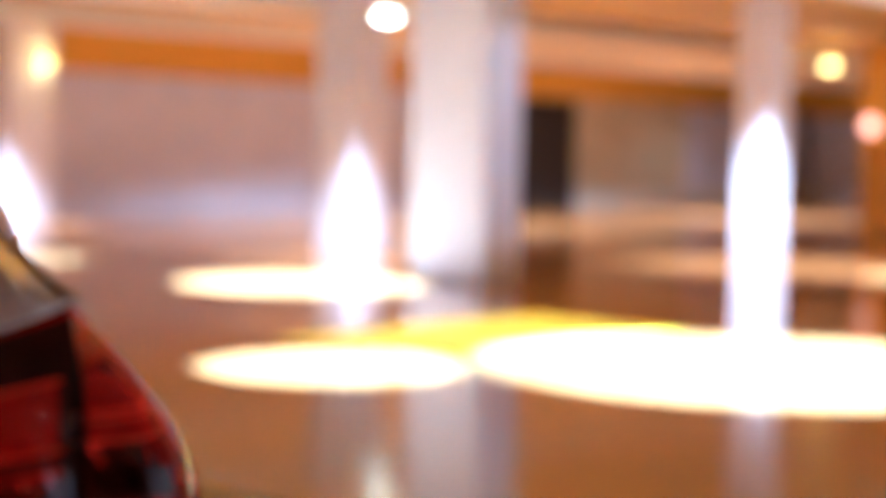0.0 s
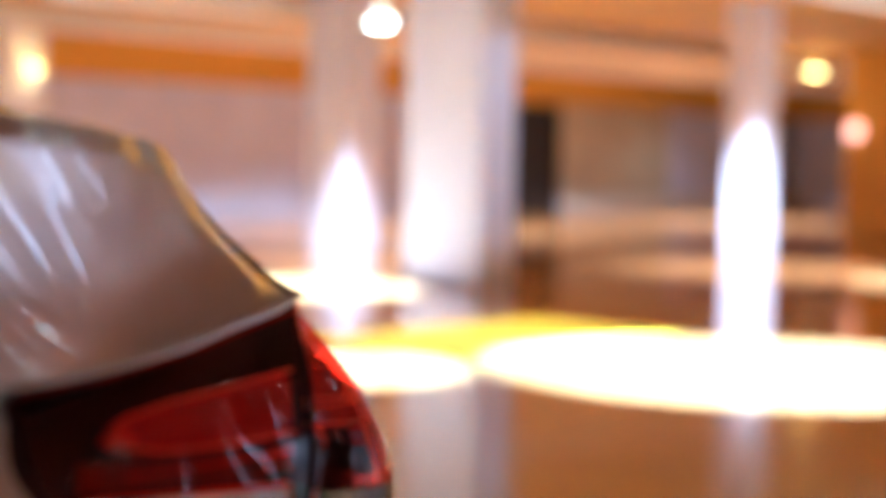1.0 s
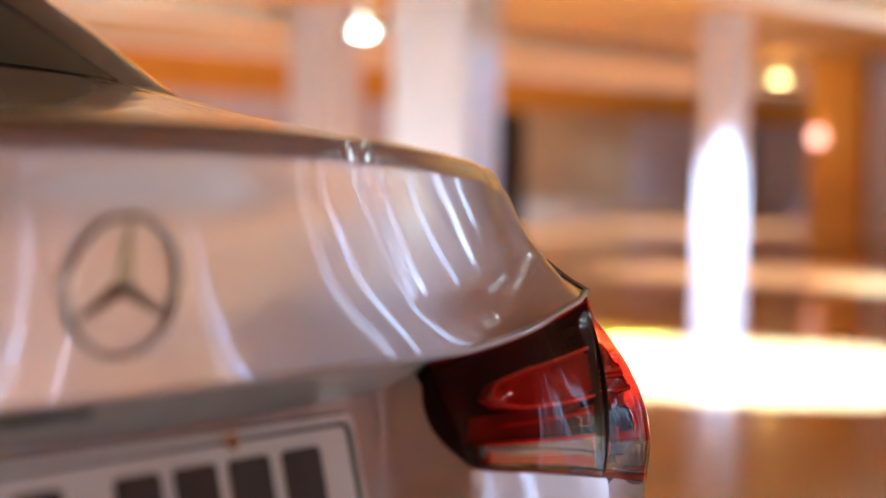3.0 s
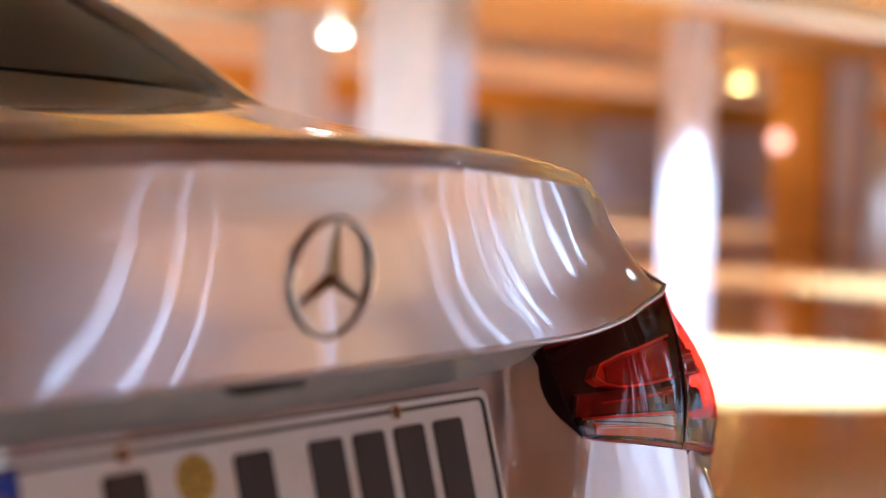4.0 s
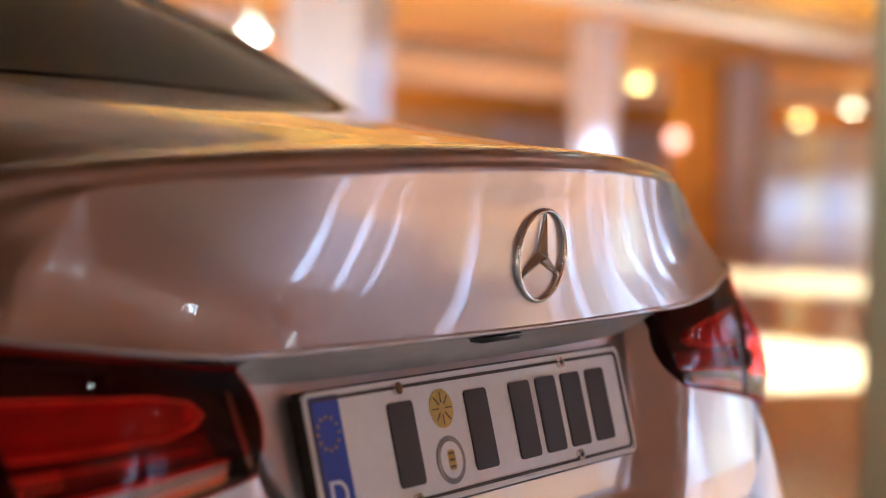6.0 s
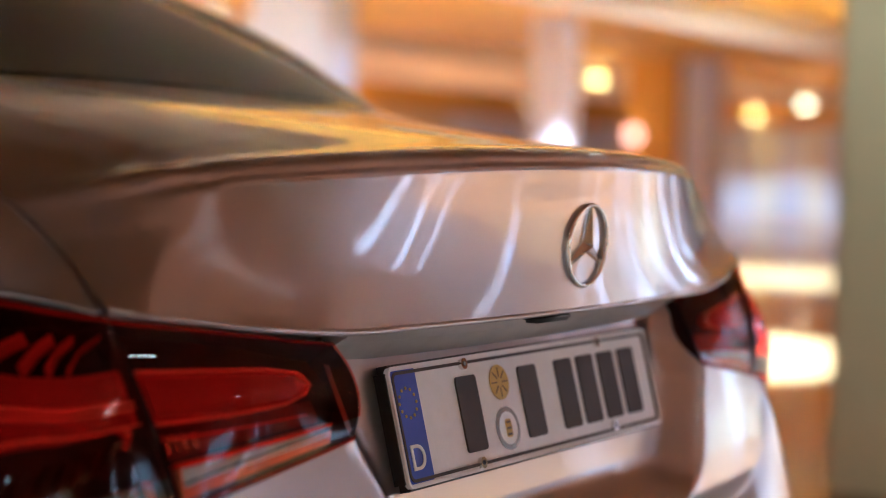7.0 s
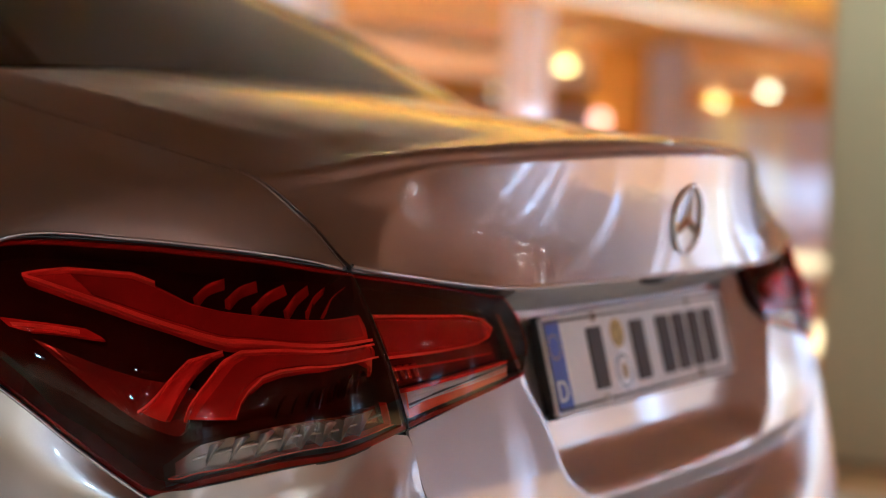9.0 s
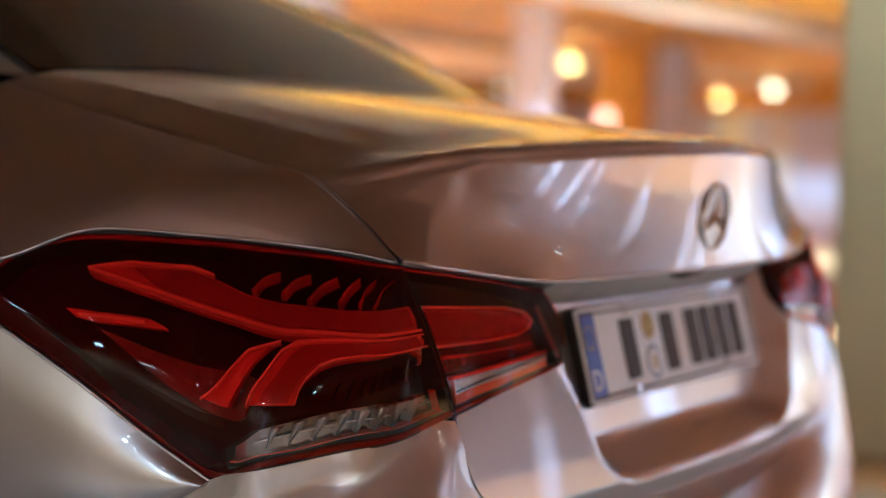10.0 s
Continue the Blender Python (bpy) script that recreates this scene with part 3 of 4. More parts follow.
for side in (1, -1):
    tail = new("tail_lamp")
    tail.parent = car
    tail["label"] = "dark red tail lamp wrapping round the corner"
    for nm, g in (("outer_lens", OUTER), ("inner_lens", INNER)):
        if nm == "outer_lens":
            lens_patch(nm, g, [(0.0, 0.0), (0.46, 0.0)], [(0.0, 0.80), (0.016, 0.80), (0.169, 0.783), (0.299, 0.803), (0.386, 0.822), (0.46, 0.868)], LENS_RED, tail, side, "glossy dark red lens")
            lens_patch("lower_lens", g, [(0.0, 0.80), (0.016, 0.80), (0.169, 0.783), (0.299, 0.803), (0.386, 0.822), (0.46, 0.868)], [(0.0, 0.955), (0.46, 0.955)], LENS_CLEAR, tail, side, "clear lower lens", m=6)
            lens_patch("lens_edge", g, [(0.0, 0.955), (0.46, 0.955)], [(0.0, 1.0), (0.46, 1.0)], LENS_RED, tail, side, "", m=4)
            lens_patch("corner_lens", g, [(0.46, 0.0), (1.0, 0.0)], [(0.46, 1.0), (1.0, 1.0)], LENS_RED, tail, side, "glossy dark red lens")
        else:
            lens_patch(nm, g, [(0.0, 0.0), (1.0, 0.0)], [(0.0, 0.77), (1.0, 0.77)], LENS_RED, tail, side, "glossy dark red lens")
            lens_patch("lower_lens", g, [(0.0, 0.77), (1.0, 0.77)], [(0.0, 0.955), (1.0, 0.955)], LENS_CLEAR, tail, side, "clear lower lens", m=6)
            lens_patch("lens_edge", g, [(0.0, 0.955), (1.0, 0.955)], [(0.0, 1.0), (1.0, 1.0)], LENS_RED, tail, side, "", m=4)
        lamp_part("lamp_housing", g, [(0.0, 0.0), (1.0, 0.0)], [(0.0, 1.0), (1.0, 1.0)], 0.030, 0.004, LAMP_DARK, tail, side, "black-red lamp housing", 40, 16)
        for nm2, lo, hi, rim in (("rim_top", 0.0, 0.012, LAMP_DARK), ("rim_bottom", 0.972, 1.0, LAMP_SHADE)):
            lamp_part(nm2, g, [(0.0, lo), (1.0, lo)], [(0.0, hi), (1.0, hi)], 0.002, 0.030, rim, tail, side, "", 40, 3)
        lamp_part("rim_line", g, [(0.0, 0.006), (1.0, 0.006)], [(0.0, 0.022), (1.0, 0.022)], 0.0012, 0.002, LAMP_DEEP, tail, side, "thin red rim line", 60, 3)
        for nm2, lo, hi in (("rim_side", 0.0, 0.006), ("rim_side", 0.993, 1.0)):
            lamp_part(nm2, g, [(lo, 0.0), (lo, 1.0)], [(hi, 0.0), (hi, 1.0)], 0.002, 0.030, LAMP_DARK, tail, side, "", 16, 3)
    lamp_part("light_guide", OUTER, BOOM_A, BOOM_B, 0.010, 0.012, LAMP_RED, tail, side, "red upper light guide", 48, 9, 0.004)
    lamp_part("light_guide", OUTER, HOOK_A, HOOK_B, 0.009, 0.012, LAMP_RED, tail, side, "red hooked light guide", 48, 9, 0.004)
    lamp_part("guide_core_shade", OUTER, [(0.575, 0.130), (0.505, 0.122), (0.464, 0.150), (0.384, 0.212), (0.30, 0.245), (0.202, 0.262), (0.02, 0.262)], [(0.552, 0.205), (0.494, 0.242), (0.44, 0.272), (0.384, 0.300), (0.318, 0.342), (0.2, 0.365), (0.02, 0.375)], 0.0085, 0.002, LAMP_DEEP, tail, side, "darker red laid on the guide for its core and shade", 40, 4)
    lamp_part("guide_core_shade", OUTER, [(0.02, 0.452), (0.1, 0.444), (0.2, 0.436), (0.28, 0.440), (0.306, 0.478), (0.335, 0.57), (0.365, 0.655), (0.378, 0.695)], [(0.02, 0.508), (0.1, 0.497), (0.185, 0.489), (0.236, 0.506), (0.272, 0.541), (0.299, 0.603), (0.312, 0.66), (0.322, 0.712)], 0.0075, 0.002, LAMP_DEEP, tail, side, "", 40, 4)
    lamp_part("housing_panel", OUTER, [(0.66, 0.48), (0.52, 0.50), (0.41, 0.53), (0.385, 0.56)], [(0.56, 0.66), (0.50, 0.72), (0.45, 0.76), (0.43, 0.74)], 0.022, 0.004, LAMP_SHADE, tail, side, "maroon inner panel", 16, 4)
    lamp_part("light_guide", OUTER, LEG_A, LEG_B, 0.007, 0.010, LAMP_RED, tail, side, "", 24, 7, 0.003)
    # guide ridges in a brighter red, their glints put into the colour
    for ln, wd in ((BOOM_B, -0.018), (HOOK_A, 0.014), (HOOK_B, -0.012), (BOOM_A[:4], 0.012), (LEG_A, 0.012)):
        lamp_part("glint_ridge", OUTER, *edge_line(ln, wd), 0.006, 0.006, LAMP_BRIGHT, tail, side, "bright red ridge", 48, 3)
    lamp_part("side_marker", OUTER, MARK_A, MARK_B, 0.006, 0.006, LAMP_RED, tail, side, "red side marker", 16, 4)
    lamp_part("side_marker_core", OUTER, [(0.69, 0.436), (0.57, 0.382)], [(0.685, 0.455), (0.57, 0.40)], 0.004, 0.004, LAMP_BRIGHT, tail, side, "", 12, 3)
    for p, q in SLITS:
        tip = (q[0] - 0.018, q[1] - 0.004)
        bow = ((p[0] + tip[0]) / 2 + 0.005, (p[1] + tip[1]) / 2 - 0.010)
        rib_a = spline([p, bow, tip], 6)
        rib_b = spline([(p[0] - 0.009, p[1] + 0.008), (bow[0] - 0.004, bow[1] + 0.006), (tip[0] - 0.002, tip[1] + 0.003)], 6)
        lamp_part("rib", OUTER, rib_a, rib_b, 0.009, 0.014, LAMP_RED, tail, side, "", 14, 5, 0.003)
    lamp_part("reflector_chamber", OUTER, CLEAR_A, CLEAR_B, 0.018, 0.006, LAMP_SMOKE, tail, side, "grey clear indicator chamber", 32, 4)
    lamp_part("chamber_rim", OUTER, *edge_line(CLEAR_B, 0.006), 0.006, 0.012, LAMP_RED, tail, side, "thin red line", 32, 3)
    lamp_part("chamber_rim", OUTER, [(0.02, 0.80), (0.02, 0.94)], [(0.0225, 0.80), (0.0225, 0.94)], 0.006, 0.008, LAMP_RED, tail, side, "", 12, 3)
    lamp_part("chamber_ridge", OUTER, [(0.03, 0.868), (0.2, 0.858), (0.40, 0.880)], [(0.03, 0.876), (0.2, 0.866), (0.40, 0.888)], 0.010, 0.004, LAMP_GREY, tail, side, "thin clear ridge", 20, 3)
    for k in range(8):
        s0, top, low = 0.052 + 0.040 * k, 0.806 + 0.028 * (k / 8) ** 2, 0.925
        cup_a = spline([(s0, top), (s0 + 0.016, (top + low) / 2 - 0.01), (s0 + 0.036, low)], 6)
        cup_b = spline([(s0 + 0.024, top + 0.004), (s0 + 0.030, (top + low) / 2 - 0.004), (s0 + 0.038, low + 0.002)], 6)
        lamp_part("reflector_cup", OUTER, cup_a, cup_b, 0.010, 0.010, LAMP_GREY, tail, side, "", 12, 6, -0.005)
    for k in range(7):
        s0, v0 = 0.035 + 0.030 * k, 0.565 + 0.010 * k
        fin_a = spline([(s0, v0), (s0 + 0.016, v0 + 0.05), (s0 + 0.030, v0 + 0.13)], 5)
        fin_b = spline([(s0 + 0.008, v0 + 0.002), (s0 + 0.022, v0 + 0.05), (s0 + 0.033, v0 + 0.13)], 5)
        lamp_part("led_cup", OUTER, fin_a, fin_b, 0.018, 0.006, LAMP_SMOKE, tail, side, "narrow dark reflector", 10, 5, -0.004)
    lamp_part("housing_panel", INNER, [(0.97, 0.555), (0.42, 0.53), (0.20, 0.50)], [(0.97, 0.74), (0.42, 0.74), (0.16, 0.74)], 0.020, 0.004, LAMP_SHADE, tail, side, "maroon inner panel", 16, 4)
    lamp_part("light_guide", INNER, GUIDE_A, GUIDE_B, 0.008, 0.010, LAMP_RED, tail, side, "red inner light guide", 32, 9, 0.004)
    # darker red puts the guide's dimming at a glancing angle into the colour
    lamp_part("guide_core_shade", INNER, [(0.96, 0.29), (0.7, 0.28), (0.46, 0.27), (0.33, 0.30)], [(0.96, 0.50), (0.65, 0.495), (0.42, 0.475), (0.33, 0.44)], 0.0065, 0.002, LAMP_DEEP, tail, side, "darker red laid on the guide for its core and shade", 32, 4)
    # inner ridges with the glint in their colour too
    for ln, wd in ((GUIDE_A, 0.02), (GUIDE_B, -0.02)):
        lamp_part("glint_ridge", INNER, *edge_line(ln, wd), 0.005, 0.005, LAMP_BRIGHT, tail, side, "", 32, 3)
    for k in range(4):
        s0 = 0.97 - 0.055 * k
        lamp_part("led_cup", INNER, [(s0, 0.585), (s0 - 0.004, 0.64), (s0 - 0.012, 0.70)], [(s0 - 0.030, 0.59), (s0 - 0.034, 0.64), (s0 - 0.036, 0.69)], 0.012, 0.006, CHROME, tail, side, "small chrome reflector", 8, 5, -0.005)
    lamp_part("led_cup", OUTER, [(0.012, 0.44), (0.020, 0.53), (0.034, 0.62)], [(0.030, 0.44), (0.036, 0.53), (0.042, 0.61)], 0.013, 0.006, CHROME, tail, side, "narrow chrome reflector", 10, 5, -0.005)
    lamp_part("chrome_line", INNER, [(0.95, 0.605), (0.30, 0.615)], [(0.95, 0.625), (0.30, 0.63)], 0.006, 0.006, LAMP_RED, tail, side, "", 20, 3)
    lamp_part("reversing_lamp", INNER, [(0.90, 0.785), (0.172, 0.785)], [(0.93, 0.885), (0.175, 0.88)], 0.006, 0.006, LAMP_WHITE, tail, side, "white ribbed reversing lamp", 24, 4)
    lamp_part("reversing_lamp_rim", INNER, [(0.93, 0.890), (0.175, 0.815)], [(0.935, 0.948), (0.175, 0.935)], 0.0045, 0.0105, LAMP_ORANGE, tail, side, "orange-red rim", 24, 3)
    lamp_part("reversing_lamp_rim", INNER, [(0.905, 0.752), (0.168, 0.752)], [(0.905, 0.778), (0.168, 0.778)], 0.005, 0.010, LAMP_ORANGE, tail, side, "", 24, 3)
    lamp_part("reversing_lamp_rim", INNER, [(0.932, 0.76), (0.945, 0.948)], [(0.916, 0.76), (0.930, 0.948)], 0.0045, 0.010, LAMP_ORANGE, tail, side, "", 12, 3)
    lamp_part("reflector_edge", INNER, [(0.92, 0.858), (0.19, 0.792)], [(0.92, 0.868), (0.19, 0.802)], 0.003, 0.003, BLACK, tail, side, "thin dark line", 24, 3)
    for k in range(4):
        v0 = 0.795 + 0.022 * k
        lamp_part("slat", INNER, [(0.90, v0), (0.19, v0)], [(0.90, v0 + 0.009), (0.19, v0 + 0.009)], 0.0040, 0.003, LAMP_WHITE, tail, side, "", 12, 2)


SEAM = [(0.596, 0.148, 0.960), (0.588, 0.169, 0.973), (0.583, 0.188, 0.987), (0.579, 0.211, 1.002), (0.581, 0.266, 1.0375), (0.579, 0.328, 1.051), (0.577, 0.50, 1.087), (0.576, 0.60, 1.108), (0.574, 0.702, 1.134)]
SHOULDER_LOW = [(0.598, 0.150, 0.958), (0.606, 0.192, 0.964), (0.620, 0.239, 0.969), (0.648, 0.289, 0.974), (0.680, 0.337, 0.978), (0.738, 0.422, 0.980), (0.788, 0.496, 0.948), (0.825, 0.62, 0.93), (0.85, 0.76, 0.93)]
SIDE_TOP = [(0.747, 0.255, 0.750), (0.767, 0.322, 0.791), (0.787, 0.377, 0.831), (0.803, 0.474, 0.883), (0.812, 0.52, 0.903), (0.828, 0.62, 0.93), (0.852, 0.76, 0.93)]
SIDE_LOW = [(0.749, 0.262, 0.744), (0.769, 0.332, 0.70), (0.786, 0.40, 0.68), (0.803, 0.49, 0.665), (0.815, 0.58, 0.655), (0.832, 0.70, 0.65), (0.852, 0.80, 0.65)]
for side in (1, -1):
    a, b = np.array(SEAM), np.array(SHOULDER_LOW)
    net = []
    for v in np.linspace(0, 1, 6):
        q = a + (b - a) * v
        w = 4 * v * (1 - v) * np.array([0, 0.0, 0.02, 0.1, 0.3, 0.6, 0.9, 1, 1])
        net.append(q + np.stack([w * 0.018, 0 * w, w * 0.022], axis=1))
    fender = new("rear_fender")
    fender.parent = car
    grid_mesh("shoulder", surface(net, 4, 5), SILVER, fender, thick=0.004, side=side, flip=True)
    grid_mesh("side_panel", surface(lens_net(SIDE_TOP, SIDE_LOW, 0.012), 4, 5), SILVER, fender, thick=0.004, side=side, flip=True)

def tube(name, line, r, mat, parent, label="", n=8):
    """A round bead of radius r along a line."""
    p = np.array(line, float)
    d = np.gradient(p, axis=0)
    d /= np.linalg.norm(d, axis=1)[:, None]
    u = np.cross(d, (0.3, 0.2, 1.0))
    u /= np.linalg.norm(u, axis=1)[:, None]
    w = np.cross(d, u)
    verts, faces = [], []
    for i in range(len(p)):
        for k in range(n):
            a = 2 * math.pi * k / n
            verts.append(p[i] + r * (u[i] * math.cos(a) + w[i] * math.sin(a)))
    for i in range(len(p) - 1):
        for k in range(n):
            faces.append((i * n + k, i * n + (k + 1) % n, (i + 1) * n + (k + 1) % n, (i + 1) * n + k))
    return link_mesh(name, verts, faces, mat, parent, label)


def flip_x(line, side):
    return [(side * q[0], q[1], q[2]) for q in line]


for side in (1, -1):
    tube("fender_edge", flip_x(spline(SHOULDER_LOW[:8], 8), side), 0.0018, SILVER, car, "rounded fender edge")
    tube("fender_edge", flip_x(spline(SIDE_TOP[:6], 8), side), 0.0018, SILVER, car)
    tube("fender_edge", flip_x(spline([(q[0] + 0.0012, q[1], q[2] - 0.0006) for q in SEAM], 6), side), 0.0010, SILVER, car)
    tube("lid_side_edge", flip_x(spline([(q[0] - 0.0050, q[1], q[2] + 0.0002) for q in SEAM[1:]], 6), side), 0.0010, SILVER, car)
    # black beads laid in the panel gaps in place of their shade
    tube("seam_gap_bead", flip_x(spline([(q[0] - 0.0020, q[1] + 0.0015, q[2] - 0.0030) for q in SEAM], 6), side), 0.0026, BLACK, car, "black bead standing in for the dark gap beside the lid")
    tube("lamp_gap_bead", flip_x(spline([(q[0], q[1] + 0.004, q[2] + 0.0015) for q in LAMP_TOP], 6), side), 0.0016, BLACK, car, "thin black bead standing in for the dark gap round the lamp")
    tube("lamp_gap_bead", flip_x(spline([(q[0], q[1] + 0.004, q[2] - 0.0015) for q in LAMP_LOW], 6), side), 0.0016, BLACK, car)
tube("lid_edge", [(q[0], q[1] + 0.001, q[2] + 0.0015) for q in edge], 0.0028, SILVER, car, "rounded lower lid edge")

BUMPER_EDGE = [(x, panel_y(x, z) + 0.001, z) for x, z in GAP] + [(0.632, 0.117, 0.7885), (0.692, 0.1455, 0.7815), (0.738, 0.201, 0.7655), (0.747, 0.2555, 0.7505), (0.767, 0.334, 0.698), (0.801, 0.492, 0.662), (0.83, 0.70, 0.648)]
BUMPER_LIP = [(0, 0.06, 0.60), (0.20, 0.064, 0.61), (0.40, 0.070, 0.642), (0.505, 0.076, 0.685), (0.565, 0.082, 0.735), (0.595, 0.090, 0.762), (0.650, 0.118, 0.75), (0.700, 0.149, 0.735), (0.744, 0.204, 0.72), (0.756, 0.258, 0.71), (0.778, 0.34, 0.67), (0.812, 0.496, 0.64), (0.84, 0.70, 0.63)]
BUMPER_STEP = [(0, 0.01, 0.575), (0.20, 0.016, 0.58), (0.40, 0.035, 0.60), (0.52, 0.055, 0.62), (0.60, 0.07, 0.64), (0.65, 0.082, 0.65), (0.70, 0.105, 0.65), (0.75, 0.137, 0.645), (0.79, 0.195, 0.64), (0.815, 0.255, 0.63), (0.845, 0.352, 0.61), (0.872, 0.502, 0.60), (0.89, 0.70, 0.59)]
BUMPER_WIDE = [(0, -0.005, 0.52), (0.20, 0.0, 0.52), (0.40, 0.02, 0.53), (0.53, 0.042, 0.535), (0.62, 0.06, 0.54), (0.68, 0.075, 0.54), (0.73, 0.095, 0.54), (0.78, 0.130, 0.54), (0.82, 0.195, 0.54), (0.843, 0.255, 0.535), (0.865, 0.352, 0.53), (0.882, 0.502, 0.52), (0.893, 0.70, 0.52)]
BUMPER = mirrored([BUMPER_EDGE, BUMPER_LIP, BUMPER_STEP, BUMPER_WIDE, [(x, y + 0.005, 0.42) for x, y, z in BUMPER_WIDE], [(x * 0.98, y + 0.045, 0.24) for x, y, z in BUMPER_WIDE]])
grid_mesh("rear_bumper", surface(BUMPER, 5, 4), SILVER, car, "silver rear bumper", thick=0.004, flip=True)

WINDOW = mirrored([
    [(0, 0.690, 1.164), (0.2, 0.692, 1.162), (0.4, 0.697, 1.157), (0.53, 0.702, 1.148)],
    [(0, 0.95, 1.290), (0.2, 0.955, 1.288), (0.4, 0.960, 1.280), (0.515, 0.965, 1.268)],
    [(0, 1.22, 1.385), (0.2, 1.22, 1.382), (0.38, 1.222, 1.372), (0.485, 1.225, 1.357)],
    [(0, 1.48, 1.430), (0.2, 1.48, 1.427), (0.36, 1.48, 1.416), (0.455, 1.48, 1.400)],
])
grid_mesh("rear_window", surface(WINDOW, 6, 6), GLASS_DARK, car, "dark tinted rear window", thick=0.005)
for side in (1, -1):
    PILLAR = [
        [(0.534, 0.703, 1.142), (0.60, 0.716, 1.143), (0.665, 0.735, 1.122), (0.71, 0.75, 1.09)],
        [(0.519, 0.965, 1.268), (0.595, 0.974, 1.272), (0.645, 0.985, 1.243), (0.68, 0.99, 1.17)],
        [(0.489, 1.225, 1.357), (0.565, 1.232, 1.357), (0.61, 1.24, 1.323), (0.66, 1.25, 1.20)],
        [(0.459, 1.48, 1.400), (0.535, 1.49, 1.396), (0.585, 1.50, 1.352), (0.65, 1.51, 1.21)],
    ]
    grid_mesh("rear_pillar", surface(PILLAR, 5, 5), SILVER, car, thick=0.004, side=side)
    SEAL = [[(q[0][0] - 0.006, q[0][1] - 0.001, q[0][2] + 0.002), (q[0][0] + 0.003, q[0][1], q[0][2] + 0.002)] for q in PILLAR]
    grid_mesh("window_seal", spline(np.array(SEAL), 5), BLACK, car, thick=0.003, side=side)

# ---- number plate ----
def bar(name, cx, cz, wx, wz, depth, mat, parent, label="", r=0.003):
    """A rounded flat bar in the plate's own plane, standing proud by depth."""
    pts = []
    for sx, sz, a0 in ((1, 1, 0), (-1, 1, 90), (-1, -1, 180), (1, -1, 270)):
        for k in range(4):
            a = radians(a0 + 30 * k)
            pts.append((cx + sx * (wx / 2 - r) + r * math.cos(a), cz + sz * (wz / 2 - r) + r * math.sin(a)))
    n = len(pts)
    verts = [(x, -depth, z) for x, z in pts] + [(x, 0.0, z) for x, z in pts]
    faces = [list(range(n))] + [[i, i + n, (i + 1) % n + n, (i + 1) % n] for i in range(n)]
    return link_mesh(name, verts, faces, mat, parent, label, False)


def disc(name, cx, cz, r, depth, mat, parent, label="", n=32, sx=1.0):
    verts = [(cx + sx * r * math.cos(2 * math.pi * k / n), -depth, cz + r * math.sin(2 * math.pi * k / n)) for k in range(n)]
    verts += [(x, 0.0, z) for x, _, z in verts]
    faces = [list(range(n))] + [[i, i + n, (i + 1) % n + n, (i + 1) % n] for i in range(n)]
    return link_mesh(name, verts, faces, mat, parent, label, False)


bm = bmesh.new()
box(bm, (-0.2625, -0.002, -0.0575), (0.2625, 0.010, 0.0575))
bmesh.ops.bevel(bm, geom=[e for e in bm.edges if abs(e.verts[0].co.y - e.verts[1].co.y) > 0.005], offset=0.007, segments=4, affect="EDGES")
plate = part("number_plate", bm, BLACK, car, "white number plate with a blue band in a black frame", False)
plate.matrix_world = pose(0, 0.110, 0.8345, -15)
bar("plate_face", 0, 0, 0.516, 0.106, 0.0035, PLATE_WHITE, plate, "white reflective plate sheet", 0.006)
def plate_ring(name, w, h, r, wide, depth, mat, label):
    """A rounded line round the plate, standing proud."""
    verts, faces, n = [], [], 24
    for inset, d in ((0.0, 0.0), (0.0, depth), (wide, depth), (wide, 0.0)):
        for sx, sz, a0 in ((1, 1, 0), (-1, 1, 90), (-1, -1, 180), (1, -1, 270)):
            for k in range(6):
                a = radians(a0 + 18 * k)
                verts.append((sx * (w / 2 - r) + (r - inset) * math.cos(a), -d, sz * (h / 2 - r) + (r - inset) * math.sin(a)))
    for lo in range(3):
        faces += [(lo * n + k, lo * n + (k + 1) % n, (lo + 1) * n + (k + 1) % n, (lo + 1) * n + k) for k in range(n)]
    return link_mesh(name, verts, faces, mat, plate, label, False)


plate_ring("plate_lip", 0.521, 0.111, 0.008, 0.003, 0.0052, PLATE_WHITE, "")
plate_ring("plate_border", 0.511, 0.101, 0.008, 0.0030, 0.0050, INK, "raised dark border line")
bar("blue_band", -0.2365, 0, 0.040, 0.103, 0.0042, BLUE, plate, "blue band", 0.002)
for k in range(12):
    a = 2 * math.pi * k / 12
    disc("band_star", -0.2365 + 0.0135 * math.sin(a), 0.021 + 0.0135 * math.cos(a), 0.0017, 0.0048, GOLD, plate, "", 5)
curve = bpy.data.curves.new("band_letter", "FONT")
curve.body, curve.size, curve.extrude, curve.align_x, curve.align_y = "D", 0.034, 0.0006, "CENTER", "CENTER"
letter = new("band_letter", curve)
letter.parent = plate
letter.matrix_parent_inverse = Matrix()
letter.matrix_basis = pose(-0.2365, -0.0046, -0.030, 90)
curve.materials.append(PLATE_WHITE)
for cx in (-0.135, -0.018, 0.058, 0.106, 0.154, 0.203):
    bar("plate_bar", cx, 0, 0.036, 0.073, 0.0055, INK, plate, "dark bar", 0.004)
disc("gold_seal", -0.0735, 0.0245, 0.0175, 0.0045, GOLD, plate, "round gold sticker")
disc("silver_seal", -0.0735, -0.0215, 0.0215, 0.0045, LAMP_GREY, plate, "round silver sticker")
disc("seal_ring", -0.0735, -0.0215, 0.0165, 0.0049, PLATE_WHITE, plate, "")
